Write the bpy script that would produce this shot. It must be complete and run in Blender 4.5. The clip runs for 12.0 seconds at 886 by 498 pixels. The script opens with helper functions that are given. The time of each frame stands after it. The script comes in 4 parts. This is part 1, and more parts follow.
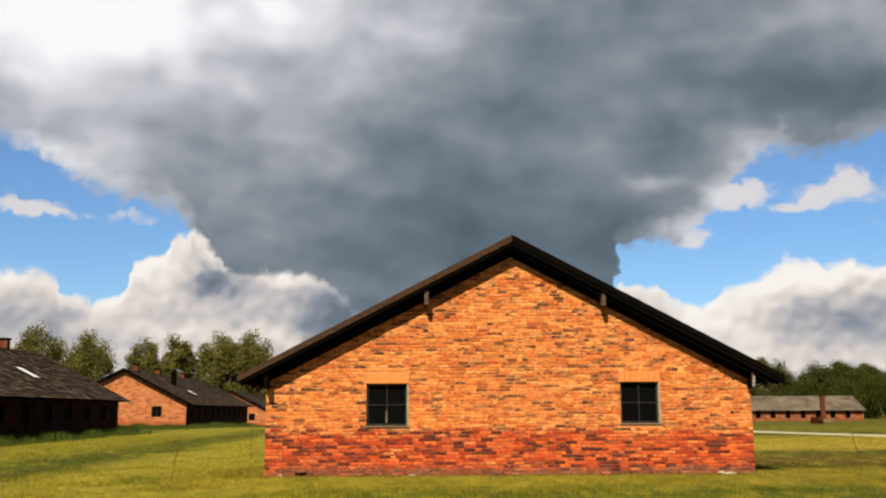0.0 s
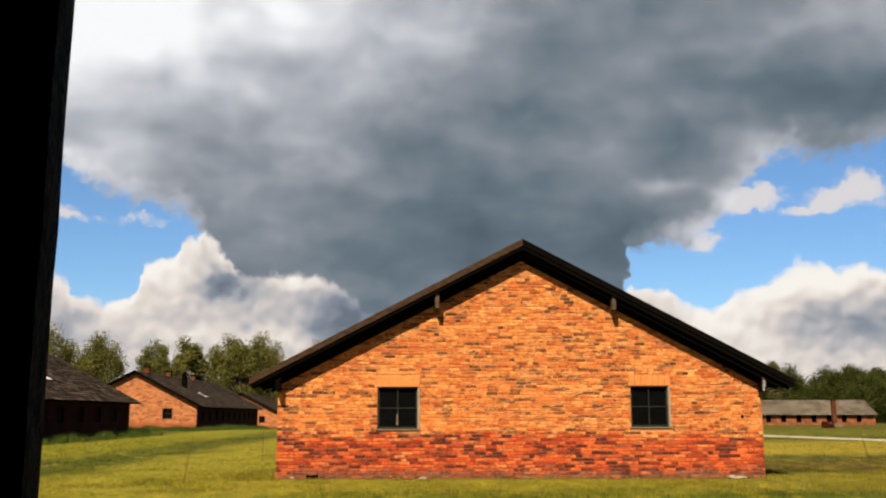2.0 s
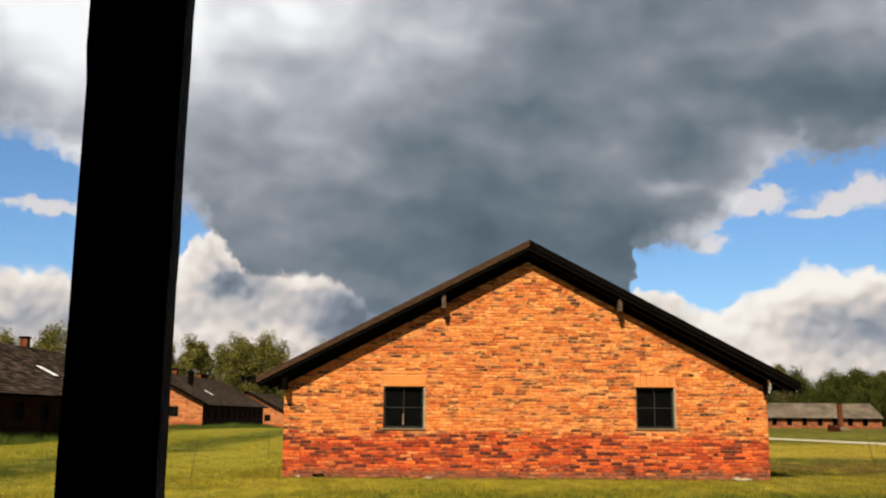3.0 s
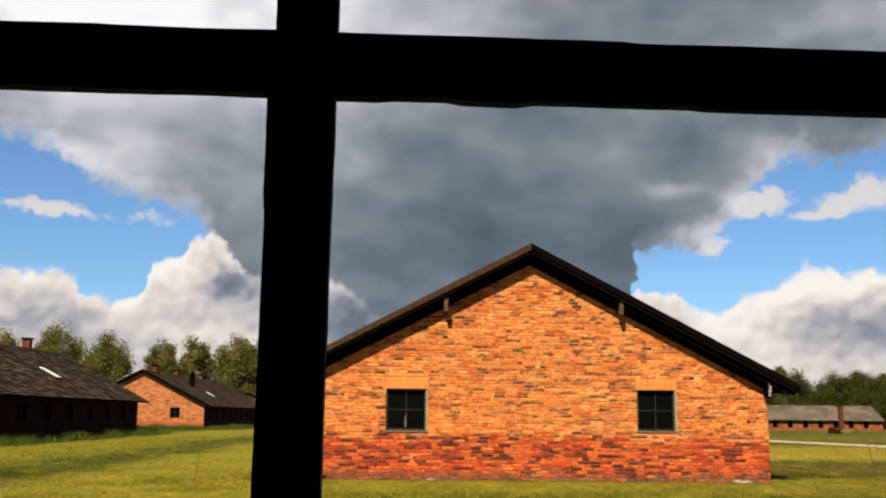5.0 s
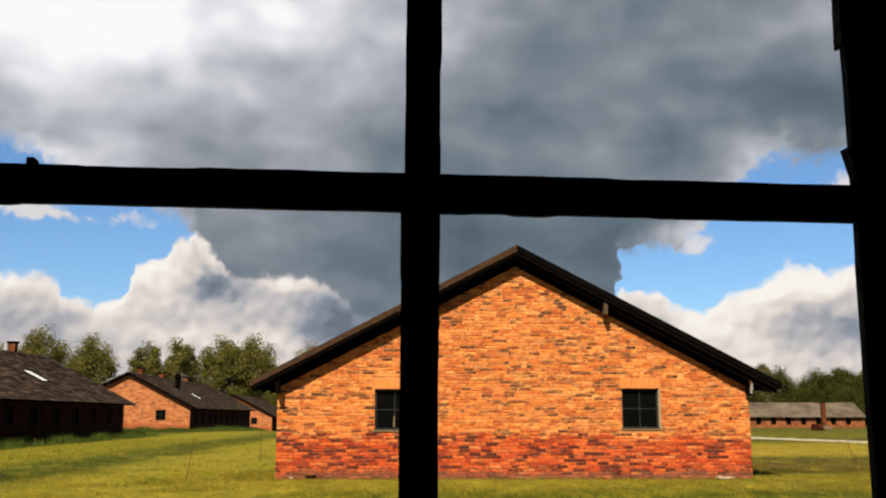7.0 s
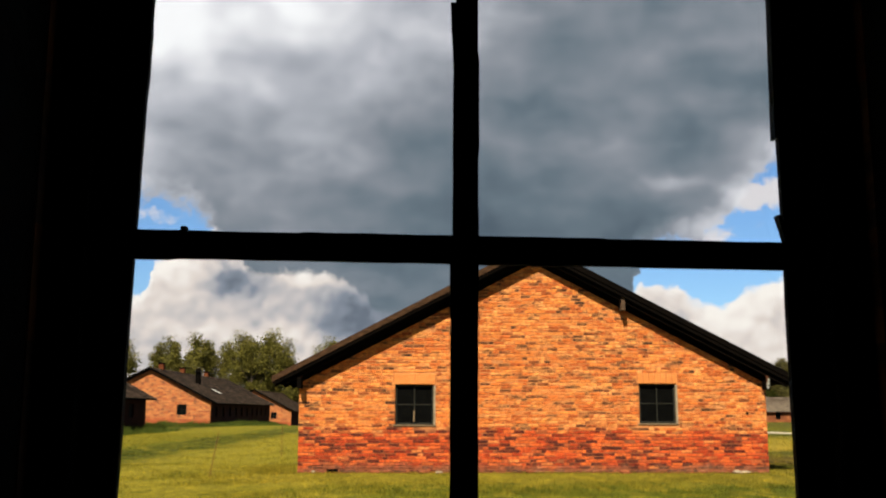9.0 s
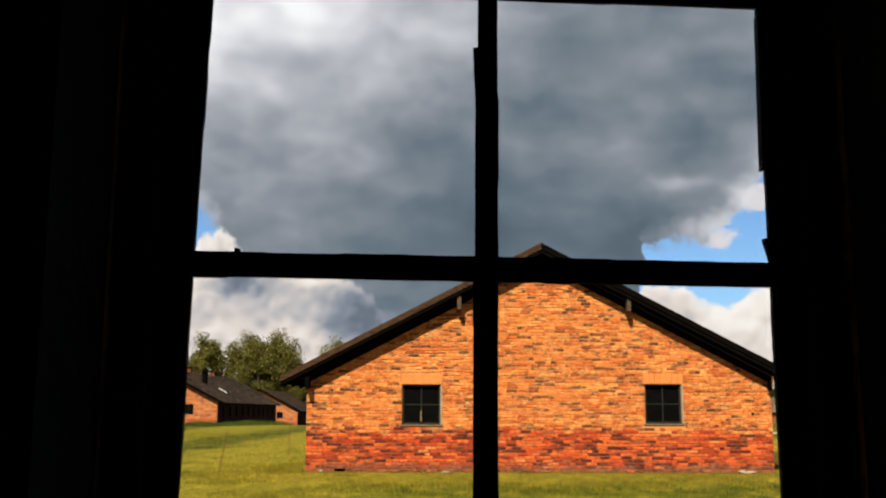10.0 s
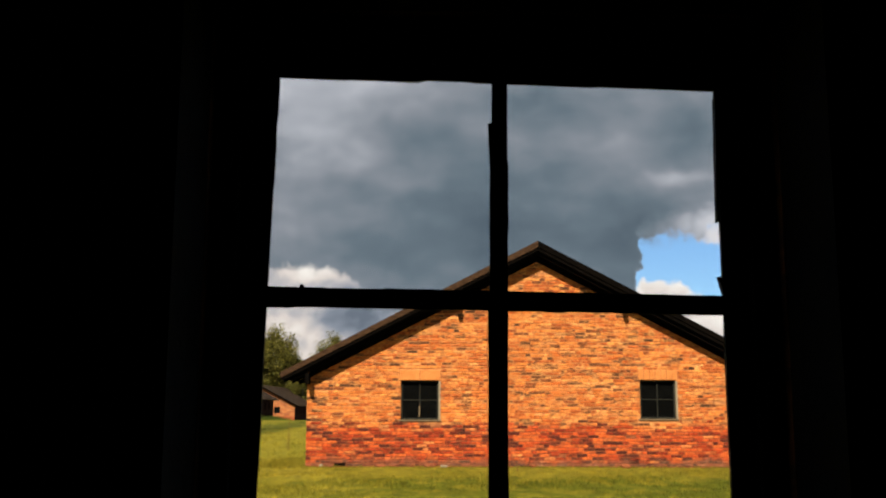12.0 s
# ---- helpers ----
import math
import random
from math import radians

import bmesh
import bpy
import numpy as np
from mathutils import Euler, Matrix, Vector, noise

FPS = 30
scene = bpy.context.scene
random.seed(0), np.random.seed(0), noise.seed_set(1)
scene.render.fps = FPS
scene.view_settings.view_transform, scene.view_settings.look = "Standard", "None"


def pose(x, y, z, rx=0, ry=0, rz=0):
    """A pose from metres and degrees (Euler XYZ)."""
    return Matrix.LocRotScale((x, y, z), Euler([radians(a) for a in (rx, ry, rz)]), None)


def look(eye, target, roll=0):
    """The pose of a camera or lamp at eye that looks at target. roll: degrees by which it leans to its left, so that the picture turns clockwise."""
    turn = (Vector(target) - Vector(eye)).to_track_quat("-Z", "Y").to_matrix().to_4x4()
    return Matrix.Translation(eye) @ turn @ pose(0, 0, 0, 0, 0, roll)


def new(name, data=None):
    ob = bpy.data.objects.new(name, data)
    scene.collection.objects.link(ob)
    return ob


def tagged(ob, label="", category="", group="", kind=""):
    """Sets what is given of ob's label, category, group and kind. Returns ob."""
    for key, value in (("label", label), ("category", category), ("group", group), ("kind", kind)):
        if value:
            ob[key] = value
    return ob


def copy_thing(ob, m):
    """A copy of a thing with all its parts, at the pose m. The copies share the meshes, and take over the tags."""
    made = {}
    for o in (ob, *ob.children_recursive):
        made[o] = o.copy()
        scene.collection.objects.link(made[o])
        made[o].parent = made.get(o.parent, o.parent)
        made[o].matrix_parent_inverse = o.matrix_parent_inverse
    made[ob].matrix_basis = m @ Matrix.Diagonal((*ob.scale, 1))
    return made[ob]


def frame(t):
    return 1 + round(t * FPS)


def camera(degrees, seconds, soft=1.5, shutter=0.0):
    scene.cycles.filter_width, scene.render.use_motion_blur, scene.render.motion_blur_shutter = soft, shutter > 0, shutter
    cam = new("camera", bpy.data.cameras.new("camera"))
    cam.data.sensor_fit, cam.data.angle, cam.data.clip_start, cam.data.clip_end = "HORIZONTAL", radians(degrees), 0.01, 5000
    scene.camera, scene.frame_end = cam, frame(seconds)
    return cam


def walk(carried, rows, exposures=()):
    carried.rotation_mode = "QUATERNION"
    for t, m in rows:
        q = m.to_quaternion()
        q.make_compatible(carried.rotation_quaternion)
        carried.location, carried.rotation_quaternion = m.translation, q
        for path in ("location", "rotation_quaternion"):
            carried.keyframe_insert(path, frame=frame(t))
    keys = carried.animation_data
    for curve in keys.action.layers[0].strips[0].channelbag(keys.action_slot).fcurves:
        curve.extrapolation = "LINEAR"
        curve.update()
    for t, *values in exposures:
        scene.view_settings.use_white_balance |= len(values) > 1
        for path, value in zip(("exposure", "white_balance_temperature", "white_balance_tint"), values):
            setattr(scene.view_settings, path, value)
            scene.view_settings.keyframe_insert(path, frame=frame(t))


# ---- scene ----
EXPOSURE = 1.4
cam = camera(48.6, 12.0, 2.1)
PATH = [
    (0, (0.157, -0.159, 1.469), (0.241, 1.812, 1.794), -0.2),
    (0.5, (0.137, -0.183, 1.469), (0.218, 1.789, 1.796), -0.2),
    (1, (0.139, -0.207, 1.457), (0.216, 1.764, 1.787), -0.3),
    (1.5, (0.148, -0.247, 1.472), (0.22, 1.724, 1.801), -0.3),
    (2, (0.129, -0.268, 1.476), (0.193, 1.704, 1.807), 0.0),
    (2.5, (0.1205, -0.300, 1.475), (0.1785, 1.671, 1.807), 0.2),
    (3, (0.1115, -0.330, 1.47), (0.1625, 1.642, 1.801), 0.5),
    (5, (0.073, -0.479, 1.487), (0.122, 1.492, 1.821), 0.6),
    (5.5, (0.054, -0.55, 1.485), (0.114, 1.42, 1.824), 0.4),
    (6, (0.032, -0.641, 1.48), (0.104, 1.329, 1.82), 0.2),
    (6.5, (0.012, -0.739, 1.475), (0.094, 1.231, 1.812), 0.1),
    (8.5, (-0.028, -1.061, 1.473), (0.031, 0.911, 1.802), 0.1),
    (9, (-0.039, -1.145, 1.476), (0.006, 0.828, 1.8), 0.1),
    (9.5, (-0.051, -1.218, 1.48), (-0.014, 0.755, 1.802), 0.0),
    (10, (-0.066, -1.292, 1.478), (-0.033, 0.682, 1.802), 0.2),
    (10.5, (-0.088, -1.376, 1.477), (-0.055, 0.597, 1.801), 0.2),
    (11, (-0.107, -1.472, 1.482), (-0.064, 0.501, 1.801), 0.2),
    (11.5, (-0.113, -1.563, 1.487), (-0.066, 0.412, 1.803), 0.1),
    (12, (-0.114, -1.642, 1.49), (-0.074, 0.333, 1.804), 0.2),
]
walk(cam, [(t, look(eye, aim, roll)) for t, eye, aim, roll in PATH], [(0, EXPOSURE), (12, EXPOSURE)])

# ---------------------------------------------------------------- world and sun
SUN_WAY = Vector((0.12, 0.35, -0.41)).normalized()
SUN_EL = math.asin(-SUN_WAY.z)
SUN_AZ = math.atan2(-SUN_WAY.x, -SUN_WAY.y)

world = bpy.data.worlds.new("sky")
scene.world = world
world.use_nodes = True
WT = world.node_tree
WT.nodes.clear()


def wmath(op, a, b=None, clamp=False):
    n = WT.nodes.new("ShaderNodeMath")
    n.operation, n.use_clamp = op, clamp
    for i, v in enumerate((a, b)):
        if v is None:
            continue
        if isinstance(v, (int, float)):
            n.inputs[i].default_value = v
        else:
            WT.links.new(v, n.inputs[i])
    return n.outputs[0]


def wramp(value, a, b, c, d, smooth=True):
    n = WT.nodes.new("ShaderNodeMapRange")
    n.interpolation_type = "SMOOTHSTEP" if smooth else "LINEAR"
    n.clamp = True
    WT.links.new(value, n.inputs["Value"])
    for k, v in zip(("From Min", "From Max", "To Min", "To Max"), (a, b, c, d)):
        n.inputs[k].default_value = v
    return n.outputs["Result"]


def wvec(op, a, b, c=None):
    n = WT.nodes.new("ShaderNodeVectorMath")
    n.operation = op
    for i, v in enumerate((a, b, c)):
        if v is None:
            continue
        if isinstance(v, tuple):
            n.inputs[i].default_value = v
        else:
            WT.links.new(v, n.inputs[i])
    return n


def wnoise(vec, scale, detail, rough, out="Fac", distortion=0.0):
    n = WT.nodes.new("ShaderNodeTexNoise")
    n.inputs["Scale"].default_value = scale
    n.inputs["Detail"].default_value = detail
    n.inputs["Roughness"].default_value = rough
    n.inputs["Distortion"].default_value = distortion
    WT.links.new(vec, n.inputs["Vector"])
    return n.outputs[out]


def wmix(fac, a, b):
    n = WT.nodes.new("ShaderNodeMix")
    n.data_type = "RGBA"
    for sock, v in ((n.inputs[0], fac), (n.inputs[6], a), (n.inputs[7], b)):
        if isinstance(v, tuple):
            sock.default_value = (*v, 1)
        elif isinstance(v, (int, float)):
            sock.default_value = v
        else:
            WT.links.new(v, sock)
    return n.outputs[2]


coord = WT.nodes.new("ShaderNodeTexCoord").outputs["Generated"]
split = WT.nodes.new("ShaderNodeSeparateXYZ")
WT.links.new(coord, split.inputs[0])
az = wmath("MULTIPLY", wmath("ARCTAN2", split.outputs[0], split.outputs[1]), 180 / math.pi)
el = wmath("MULTIPLY", wmath("ARCSINE", split.outputs[2]), 180 / math.pi)
join = WT.nodes.new("ShaderNodeCombineXYZ")
WT.links.new(az, join.inputs[0])
WT.links.new(el, join.inputs[1])
flat = join.outputs[0]
# turbulence in degrees: broad, middle and fine
warp1 = wvec("SUBTRACT", wnoise(flat, 0.22, 3, 0.55, "Color"), (0.5, 0.5, 0.5)).outputs[0]
warp2 = wvec("SUBTRACT", wnoise(flat, 0.75, 5, 0.58, "Color"), (0.5, 0.5, 0.5)).outputs[0]
soft = wvec("MULTIPLY_ADD", warp1, (3.4, 1.8, 0), flat).outputs[0]
bent = wvec("MULTIPLY_ADD", warp2, (1.7, 1.5, 0), flat).outputs[0]
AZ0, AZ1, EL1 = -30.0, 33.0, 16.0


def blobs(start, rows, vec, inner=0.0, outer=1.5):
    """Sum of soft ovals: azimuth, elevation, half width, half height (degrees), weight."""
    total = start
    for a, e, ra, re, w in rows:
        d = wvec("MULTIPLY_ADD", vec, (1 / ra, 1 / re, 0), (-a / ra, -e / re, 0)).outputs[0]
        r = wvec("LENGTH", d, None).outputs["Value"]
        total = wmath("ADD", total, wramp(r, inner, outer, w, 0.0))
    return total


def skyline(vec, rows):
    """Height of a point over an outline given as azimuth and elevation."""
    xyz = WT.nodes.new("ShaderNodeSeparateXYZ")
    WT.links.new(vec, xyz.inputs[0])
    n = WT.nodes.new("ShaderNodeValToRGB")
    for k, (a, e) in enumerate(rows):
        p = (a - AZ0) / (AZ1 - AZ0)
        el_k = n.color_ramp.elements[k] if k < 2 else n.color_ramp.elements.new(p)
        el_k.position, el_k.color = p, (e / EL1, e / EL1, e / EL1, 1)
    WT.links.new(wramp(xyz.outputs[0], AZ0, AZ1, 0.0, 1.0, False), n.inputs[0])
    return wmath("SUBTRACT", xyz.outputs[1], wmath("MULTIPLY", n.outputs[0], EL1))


def tones(value, stops):
    n = WT.nodes.new("ShaderNodeValToRGB")
    for k, (p, c) in enumerate(stops):
        e = n.color_ramp.elements[k] if k < 2 else n.color_ramp.elements.new(p)
        e.position, e.color = p, (*c, 1)
    WT.links.new(value, n.inputs[0])
    return n.outputs[0]


def cells(vec, scale):
    n = WT.nodes.new("ShaderNodeTexVoronoi")
    n.voronoi_dimensions, n.feature = "2D", "SMOOTH_F1"
    n.inputs["Scale"].default_value, n.inputs["Smoothness"].default_value = scale, 0.35
    WT.links.new(vec, n.inputs["Vector"])
    return n.outputs["Distance"]


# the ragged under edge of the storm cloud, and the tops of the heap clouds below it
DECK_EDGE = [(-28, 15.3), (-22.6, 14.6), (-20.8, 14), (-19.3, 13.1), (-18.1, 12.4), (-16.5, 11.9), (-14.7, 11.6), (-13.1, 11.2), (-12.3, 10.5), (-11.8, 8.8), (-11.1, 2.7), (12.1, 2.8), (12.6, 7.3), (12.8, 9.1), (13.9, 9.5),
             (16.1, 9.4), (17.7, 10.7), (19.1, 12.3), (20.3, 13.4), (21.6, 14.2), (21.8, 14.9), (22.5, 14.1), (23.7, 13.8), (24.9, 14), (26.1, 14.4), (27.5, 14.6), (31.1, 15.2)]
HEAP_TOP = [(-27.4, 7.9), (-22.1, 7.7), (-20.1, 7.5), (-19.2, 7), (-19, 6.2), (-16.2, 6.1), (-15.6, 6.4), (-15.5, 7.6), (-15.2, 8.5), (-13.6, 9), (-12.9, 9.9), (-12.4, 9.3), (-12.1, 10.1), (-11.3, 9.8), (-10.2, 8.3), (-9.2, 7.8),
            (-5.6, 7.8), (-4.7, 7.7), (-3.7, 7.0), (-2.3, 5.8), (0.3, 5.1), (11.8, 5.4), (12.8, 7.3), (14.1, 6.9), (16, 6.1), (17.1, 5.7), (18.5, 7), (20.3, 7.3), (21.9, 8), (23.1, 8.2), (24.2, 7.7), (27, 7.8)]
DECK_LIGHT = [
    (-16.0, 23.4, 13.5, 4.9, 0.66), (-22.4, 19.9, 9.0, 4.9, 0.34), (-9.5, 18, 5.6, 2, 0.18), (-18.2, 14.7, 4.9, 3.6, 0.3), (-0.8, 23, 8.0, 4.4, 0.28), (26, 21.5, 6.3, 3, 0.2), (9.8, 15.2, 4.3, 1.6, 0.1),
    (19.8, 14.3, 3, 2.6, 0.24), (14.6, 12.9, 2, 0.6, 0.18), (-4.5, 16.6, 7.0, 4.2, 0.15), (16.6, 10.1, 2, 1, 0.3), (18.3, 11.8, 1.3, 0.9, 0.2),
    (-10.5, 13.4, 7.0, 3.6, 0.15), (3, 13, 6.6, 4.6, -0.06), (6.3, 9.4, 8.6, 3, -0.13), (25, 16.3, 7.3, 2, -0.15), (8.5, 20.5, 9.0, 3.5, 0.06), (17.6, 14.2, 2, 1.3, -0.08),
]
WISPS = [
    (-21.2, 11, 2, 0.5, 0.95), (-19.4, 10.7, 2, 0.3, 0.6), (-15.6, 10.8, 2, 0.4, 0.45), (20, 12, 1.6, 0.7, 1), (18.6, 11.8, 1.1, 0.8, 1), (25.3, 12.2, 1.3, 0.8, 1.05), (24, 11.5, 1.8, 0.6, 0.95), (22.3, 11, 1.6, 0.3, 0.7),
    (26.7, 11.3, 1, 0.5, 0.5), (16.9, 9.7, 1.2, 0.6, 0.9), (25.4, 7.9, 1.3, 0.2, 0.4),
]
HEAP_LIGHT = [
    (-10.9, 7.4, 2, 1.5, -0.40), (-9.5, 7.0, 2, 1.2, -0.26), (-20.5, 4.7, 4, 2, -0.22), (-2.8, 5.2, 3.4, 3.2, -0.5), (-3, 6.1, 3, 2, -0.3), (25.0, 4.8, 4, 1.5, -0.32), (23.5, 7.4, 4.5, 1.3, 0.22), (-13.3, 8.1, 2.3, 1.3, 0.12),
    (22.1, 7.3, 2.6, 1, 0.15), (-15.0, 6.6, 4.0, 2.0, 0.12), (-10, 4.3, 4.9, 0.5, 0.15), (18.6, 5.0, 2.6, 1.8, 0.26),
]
# rounded heads at three sizes
puff_at = lambda vec: wmath("ADD", wmath("MULTIPLY", cells(vec, 0.42), 1.0), wmath("MULTIPLY", cells(vec, 1.15), 0.40))
wavy = wvec("MULTIPLY_ADD", warp2, (1.6, 1.3, 0), flat).outputs[0]
puff = puff_at(wavy)
puff_lit = puff_at(wvec("ADD", wavy, (-0.16, 0.42, 0)).outputs[0])
relief = wmath("SUBTRACT", puff_lit, puff)
shreds = wmath("SUBTRACT", wnoise(bent, 1.3, 6, 0.62), 0.5)
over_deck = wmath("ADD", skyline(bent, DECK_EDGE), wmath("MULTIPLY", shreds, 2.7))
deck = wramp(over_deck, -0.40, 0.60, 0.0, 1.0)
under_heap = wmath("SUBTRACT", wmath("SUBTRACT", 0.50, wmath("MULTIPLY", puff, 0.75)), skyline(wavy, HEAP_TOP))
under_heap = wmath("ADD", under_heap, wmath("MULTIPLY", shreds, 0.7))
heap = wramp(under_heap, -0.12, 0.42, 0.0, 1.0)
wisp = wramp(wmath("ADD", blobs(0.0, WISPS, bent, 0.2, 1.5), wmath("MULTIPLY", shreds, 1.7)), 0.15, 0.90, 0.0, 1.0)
# storm cloud: slow rolls of grey with a paler, frayed rim
rolls = wnoise(wvec("MULTIPLY", soft, (0.65, 1.2, 1)).outputs[0], 0.30, 4, 0.42)
fray = wnoise(wvec("MULTIPLY", bent, (0.8, 1.1, 1)).outputs[0], 0.5, 5, 0.5)
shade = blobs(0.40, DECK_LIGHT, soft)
shade = wmath("ADD", shade, wmath("MULTIPLY", wmath("SUBTRACT", rolls, 0.5), 0.52))
shade = wmath("ADD", shade, wmath("MULTIPLY", wmath("SUBTRACT", fray, 0.5), 0.19))
shade = wmath("ADD", shade, wramp(over_deck, 0.0, 2.0, 0.16, 0.0))
# made-up thicker cloud overhead, out of view, darkened to lower the fill light
shade = wmath("SUBTRACT", shade, wramp(el, 25.0, 42.0, 0.0, 0.32))
deck_tone = tones(shade, [(0.0, (0.050, 0.072, 0.100)), (0.16, (0.074, 0.102, 0.132)), (0.34, (0.122, 0.159, 0.193)), (0.52, (0.225, 0.245, 0.282)), (0.72, (0.42, 0.43, 0.475)), (0.90, (0.68, 0.68, 0.71)), (1.0, (0.84, 0.84, 0.86))])
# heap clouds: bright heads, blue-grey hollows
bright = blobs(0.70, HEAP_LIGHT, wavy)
bright = wmath("ADD", bright, wmath("MULTIPLY", relief, 0.45))
bright = wmath("ADD", bright, wramp(under_heap, 0.1, 1.5, 0.24, -0.04))
bright = wmath("ADD", bright, wmath("MULTIPLY", wmath("SUBTRACT", fray, 0.5), 0.45))
heap_tone = tones(bright, [(0.0, (0.13, 0.155, 0.195)), (0.25, (0.225, 0.25, 0.30)), (0.5, (0.43, 0.415, 0.43)), (0.74, (0.66, 0.59, 0.55)), (1.0, (0.84, 0.79, 0.74))])
sky = WT.nodes.new("ShaderNodeTexSky")
sky.sky_type, sky.sun_disc, sky.sun_elevation, sky.sun_rotation = "NISHITA", False, SUN_EL, SUN_AZ
sky.air_density, sky.dust_density, sky.ozone_density = 1.0, 0.3, 3.0
blue = wvec("MULTIPLY", sky.outputs[0], (0.071, 0.090, 0.109)).outputs[0]
back = WT.nodes.new("ShaderNodeBackground")
back.inputs["Strength"].default_value = 0.47
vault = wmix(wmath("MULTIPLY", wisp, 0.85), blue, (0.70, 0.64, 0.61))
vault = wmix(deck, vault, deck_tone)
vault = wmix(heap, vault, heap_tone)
WT.links.new(vault, back.inputs["Color"])
WT.links.new(back.outputs[0], WT.nodes.new("ShaderNodeOutputWorld").inputs["Surface"])

sun = new("sun", bpy.data.lights.new("sun", "SUN"))
sun.data.energy, sun.data.angle, sun.data.color = 5.0, radians(0.5), (1.0, 0.88, 0.66)
sun.matrix_world = look((0, -30, 40), Vector((0, -30, 40)) + SUN_WAY)

# ---------------------------------------------------------------- materials


class Mat:
    """A small helper round one node material."""

    def __init__(self, name, rough=0.8, metal=0.0, spec=0.3):
        self.m = bpy.data.materials.new(name)
        self.m.use_nodes = True
        self.t = self.m.node_tree
        self.b = self.t.nodes["Principled BSDF"]
        self.b.inputs["Roughness"].default_value = rough
        self.b.inputs["Metallic"].default_value = metal
        self.b.inputs["Specular IOR Level"].default_value = spec

    def node(self, kind):
        return self.t.nodes.new(kind)

    def link(self, a, b):
        self.t.links.new(a, b)

    def place(self, stretch=(1, 1, 1), local=False):
        src = self.node("ShaderNodeTexCoord").outputs["Object"] if local else self.node("ShaderNodeNewGeometry").outputs["Position"]
        n = self.node("ShaderNodeVectorMath")
        n.operation = "MULTIPLY"
        self.link(src, n.inputs[0])
        n.inputs[1].default_value = stretch
        return n.outputs[0]

    def noise(self, vec, scale, detail=4, rough=0.6):
        n = self.node("ShaderNodeTexNoise")
        n.inputs["Scale"].default_value, n.inputs["Detail"].default_value, n.inputs["Roughness"].default_value = scale, detail, rough
        self.link(vec, n.inputs["Vector"])
        return n.outputs["Fac"]

    def ramp(self, fac, stops, hard=False):
        n = self.node("ShaderNodeValToRGB")
        r = n.color_ramp
        r.interpolation = "CONSTANT" if hard else "LINEAR"
        for k, (p, c) in enumerate(stops):
            e = r.elements[k] if k < 2 else r.elements.new(p)
            e.position, e.color = p, (*c, 1)
        self.link(fac, n.inputs[0])
        return n.outputs[0]

    def step(self, fac, a, b, c=0.0, d=1.0):
        n = self.node("ShaderNodeMapRange")
        n.interpolation_type = "SMOOTHSTEP"
        self.link(fac, n.inputs["Value"])
        for k, v in zip(("From Min", "From Max", "To Min", "To Max"), (a, b, c, d)):
            n.inputs[k].default_value = v
        return n.outputs["Result"]

    def math(self, op, a, b):
        n = self.node("ShaderNodeMath")
        n.operation = op
        for i, v in enumerate((a, b)):
            if isinstance(v, (int, float)):
                n.inputs[i].default_value = v
            else:
                self.link(v, n.inputs[i])
        return n.outputs[0]

    def mix(self, fac, a, b, how="MIX"):
        n = self.node("ShaderNodeMix")
        n.data_type, n.blend_type = "RGBA", how
        for sock, v in ((n.inputs[0], fac), (n.inputs[6], a), (n.inputs[7], b)):
            if isinstance(v, tuple):
                sock.default_value = (*v, 1)
            elif isinstance(v, (int, float)):
                sock.default_value = v
            else:
                self.link(v, sock)
        return n.outputs[2]

    def height(self, vec):
        n = self.node("ShaderNodeSeparateXYZ")
        self.link(vec, n.inputs[0])
        return n.outputs

    def done(self, colour, bump=None, strength=0.4, distance=0.01):
        if isinstance(colour, tuple):
            self.b.inputs["Base Color"].default_value = (*colour, 1)
        else:
            self.link(colour, self.b.inputs["Base Color"])
        if bump is not None:
            n = self.node("ShaderNodeBump")
            n.inputs["Strength"].default_value, n.inputs["Distance"].default_value = strength, distance
            self.link(bump, n.inputs["Height"])
            self.link(n.outputs[0], self.b.inputs["Normal"])
        return self.m


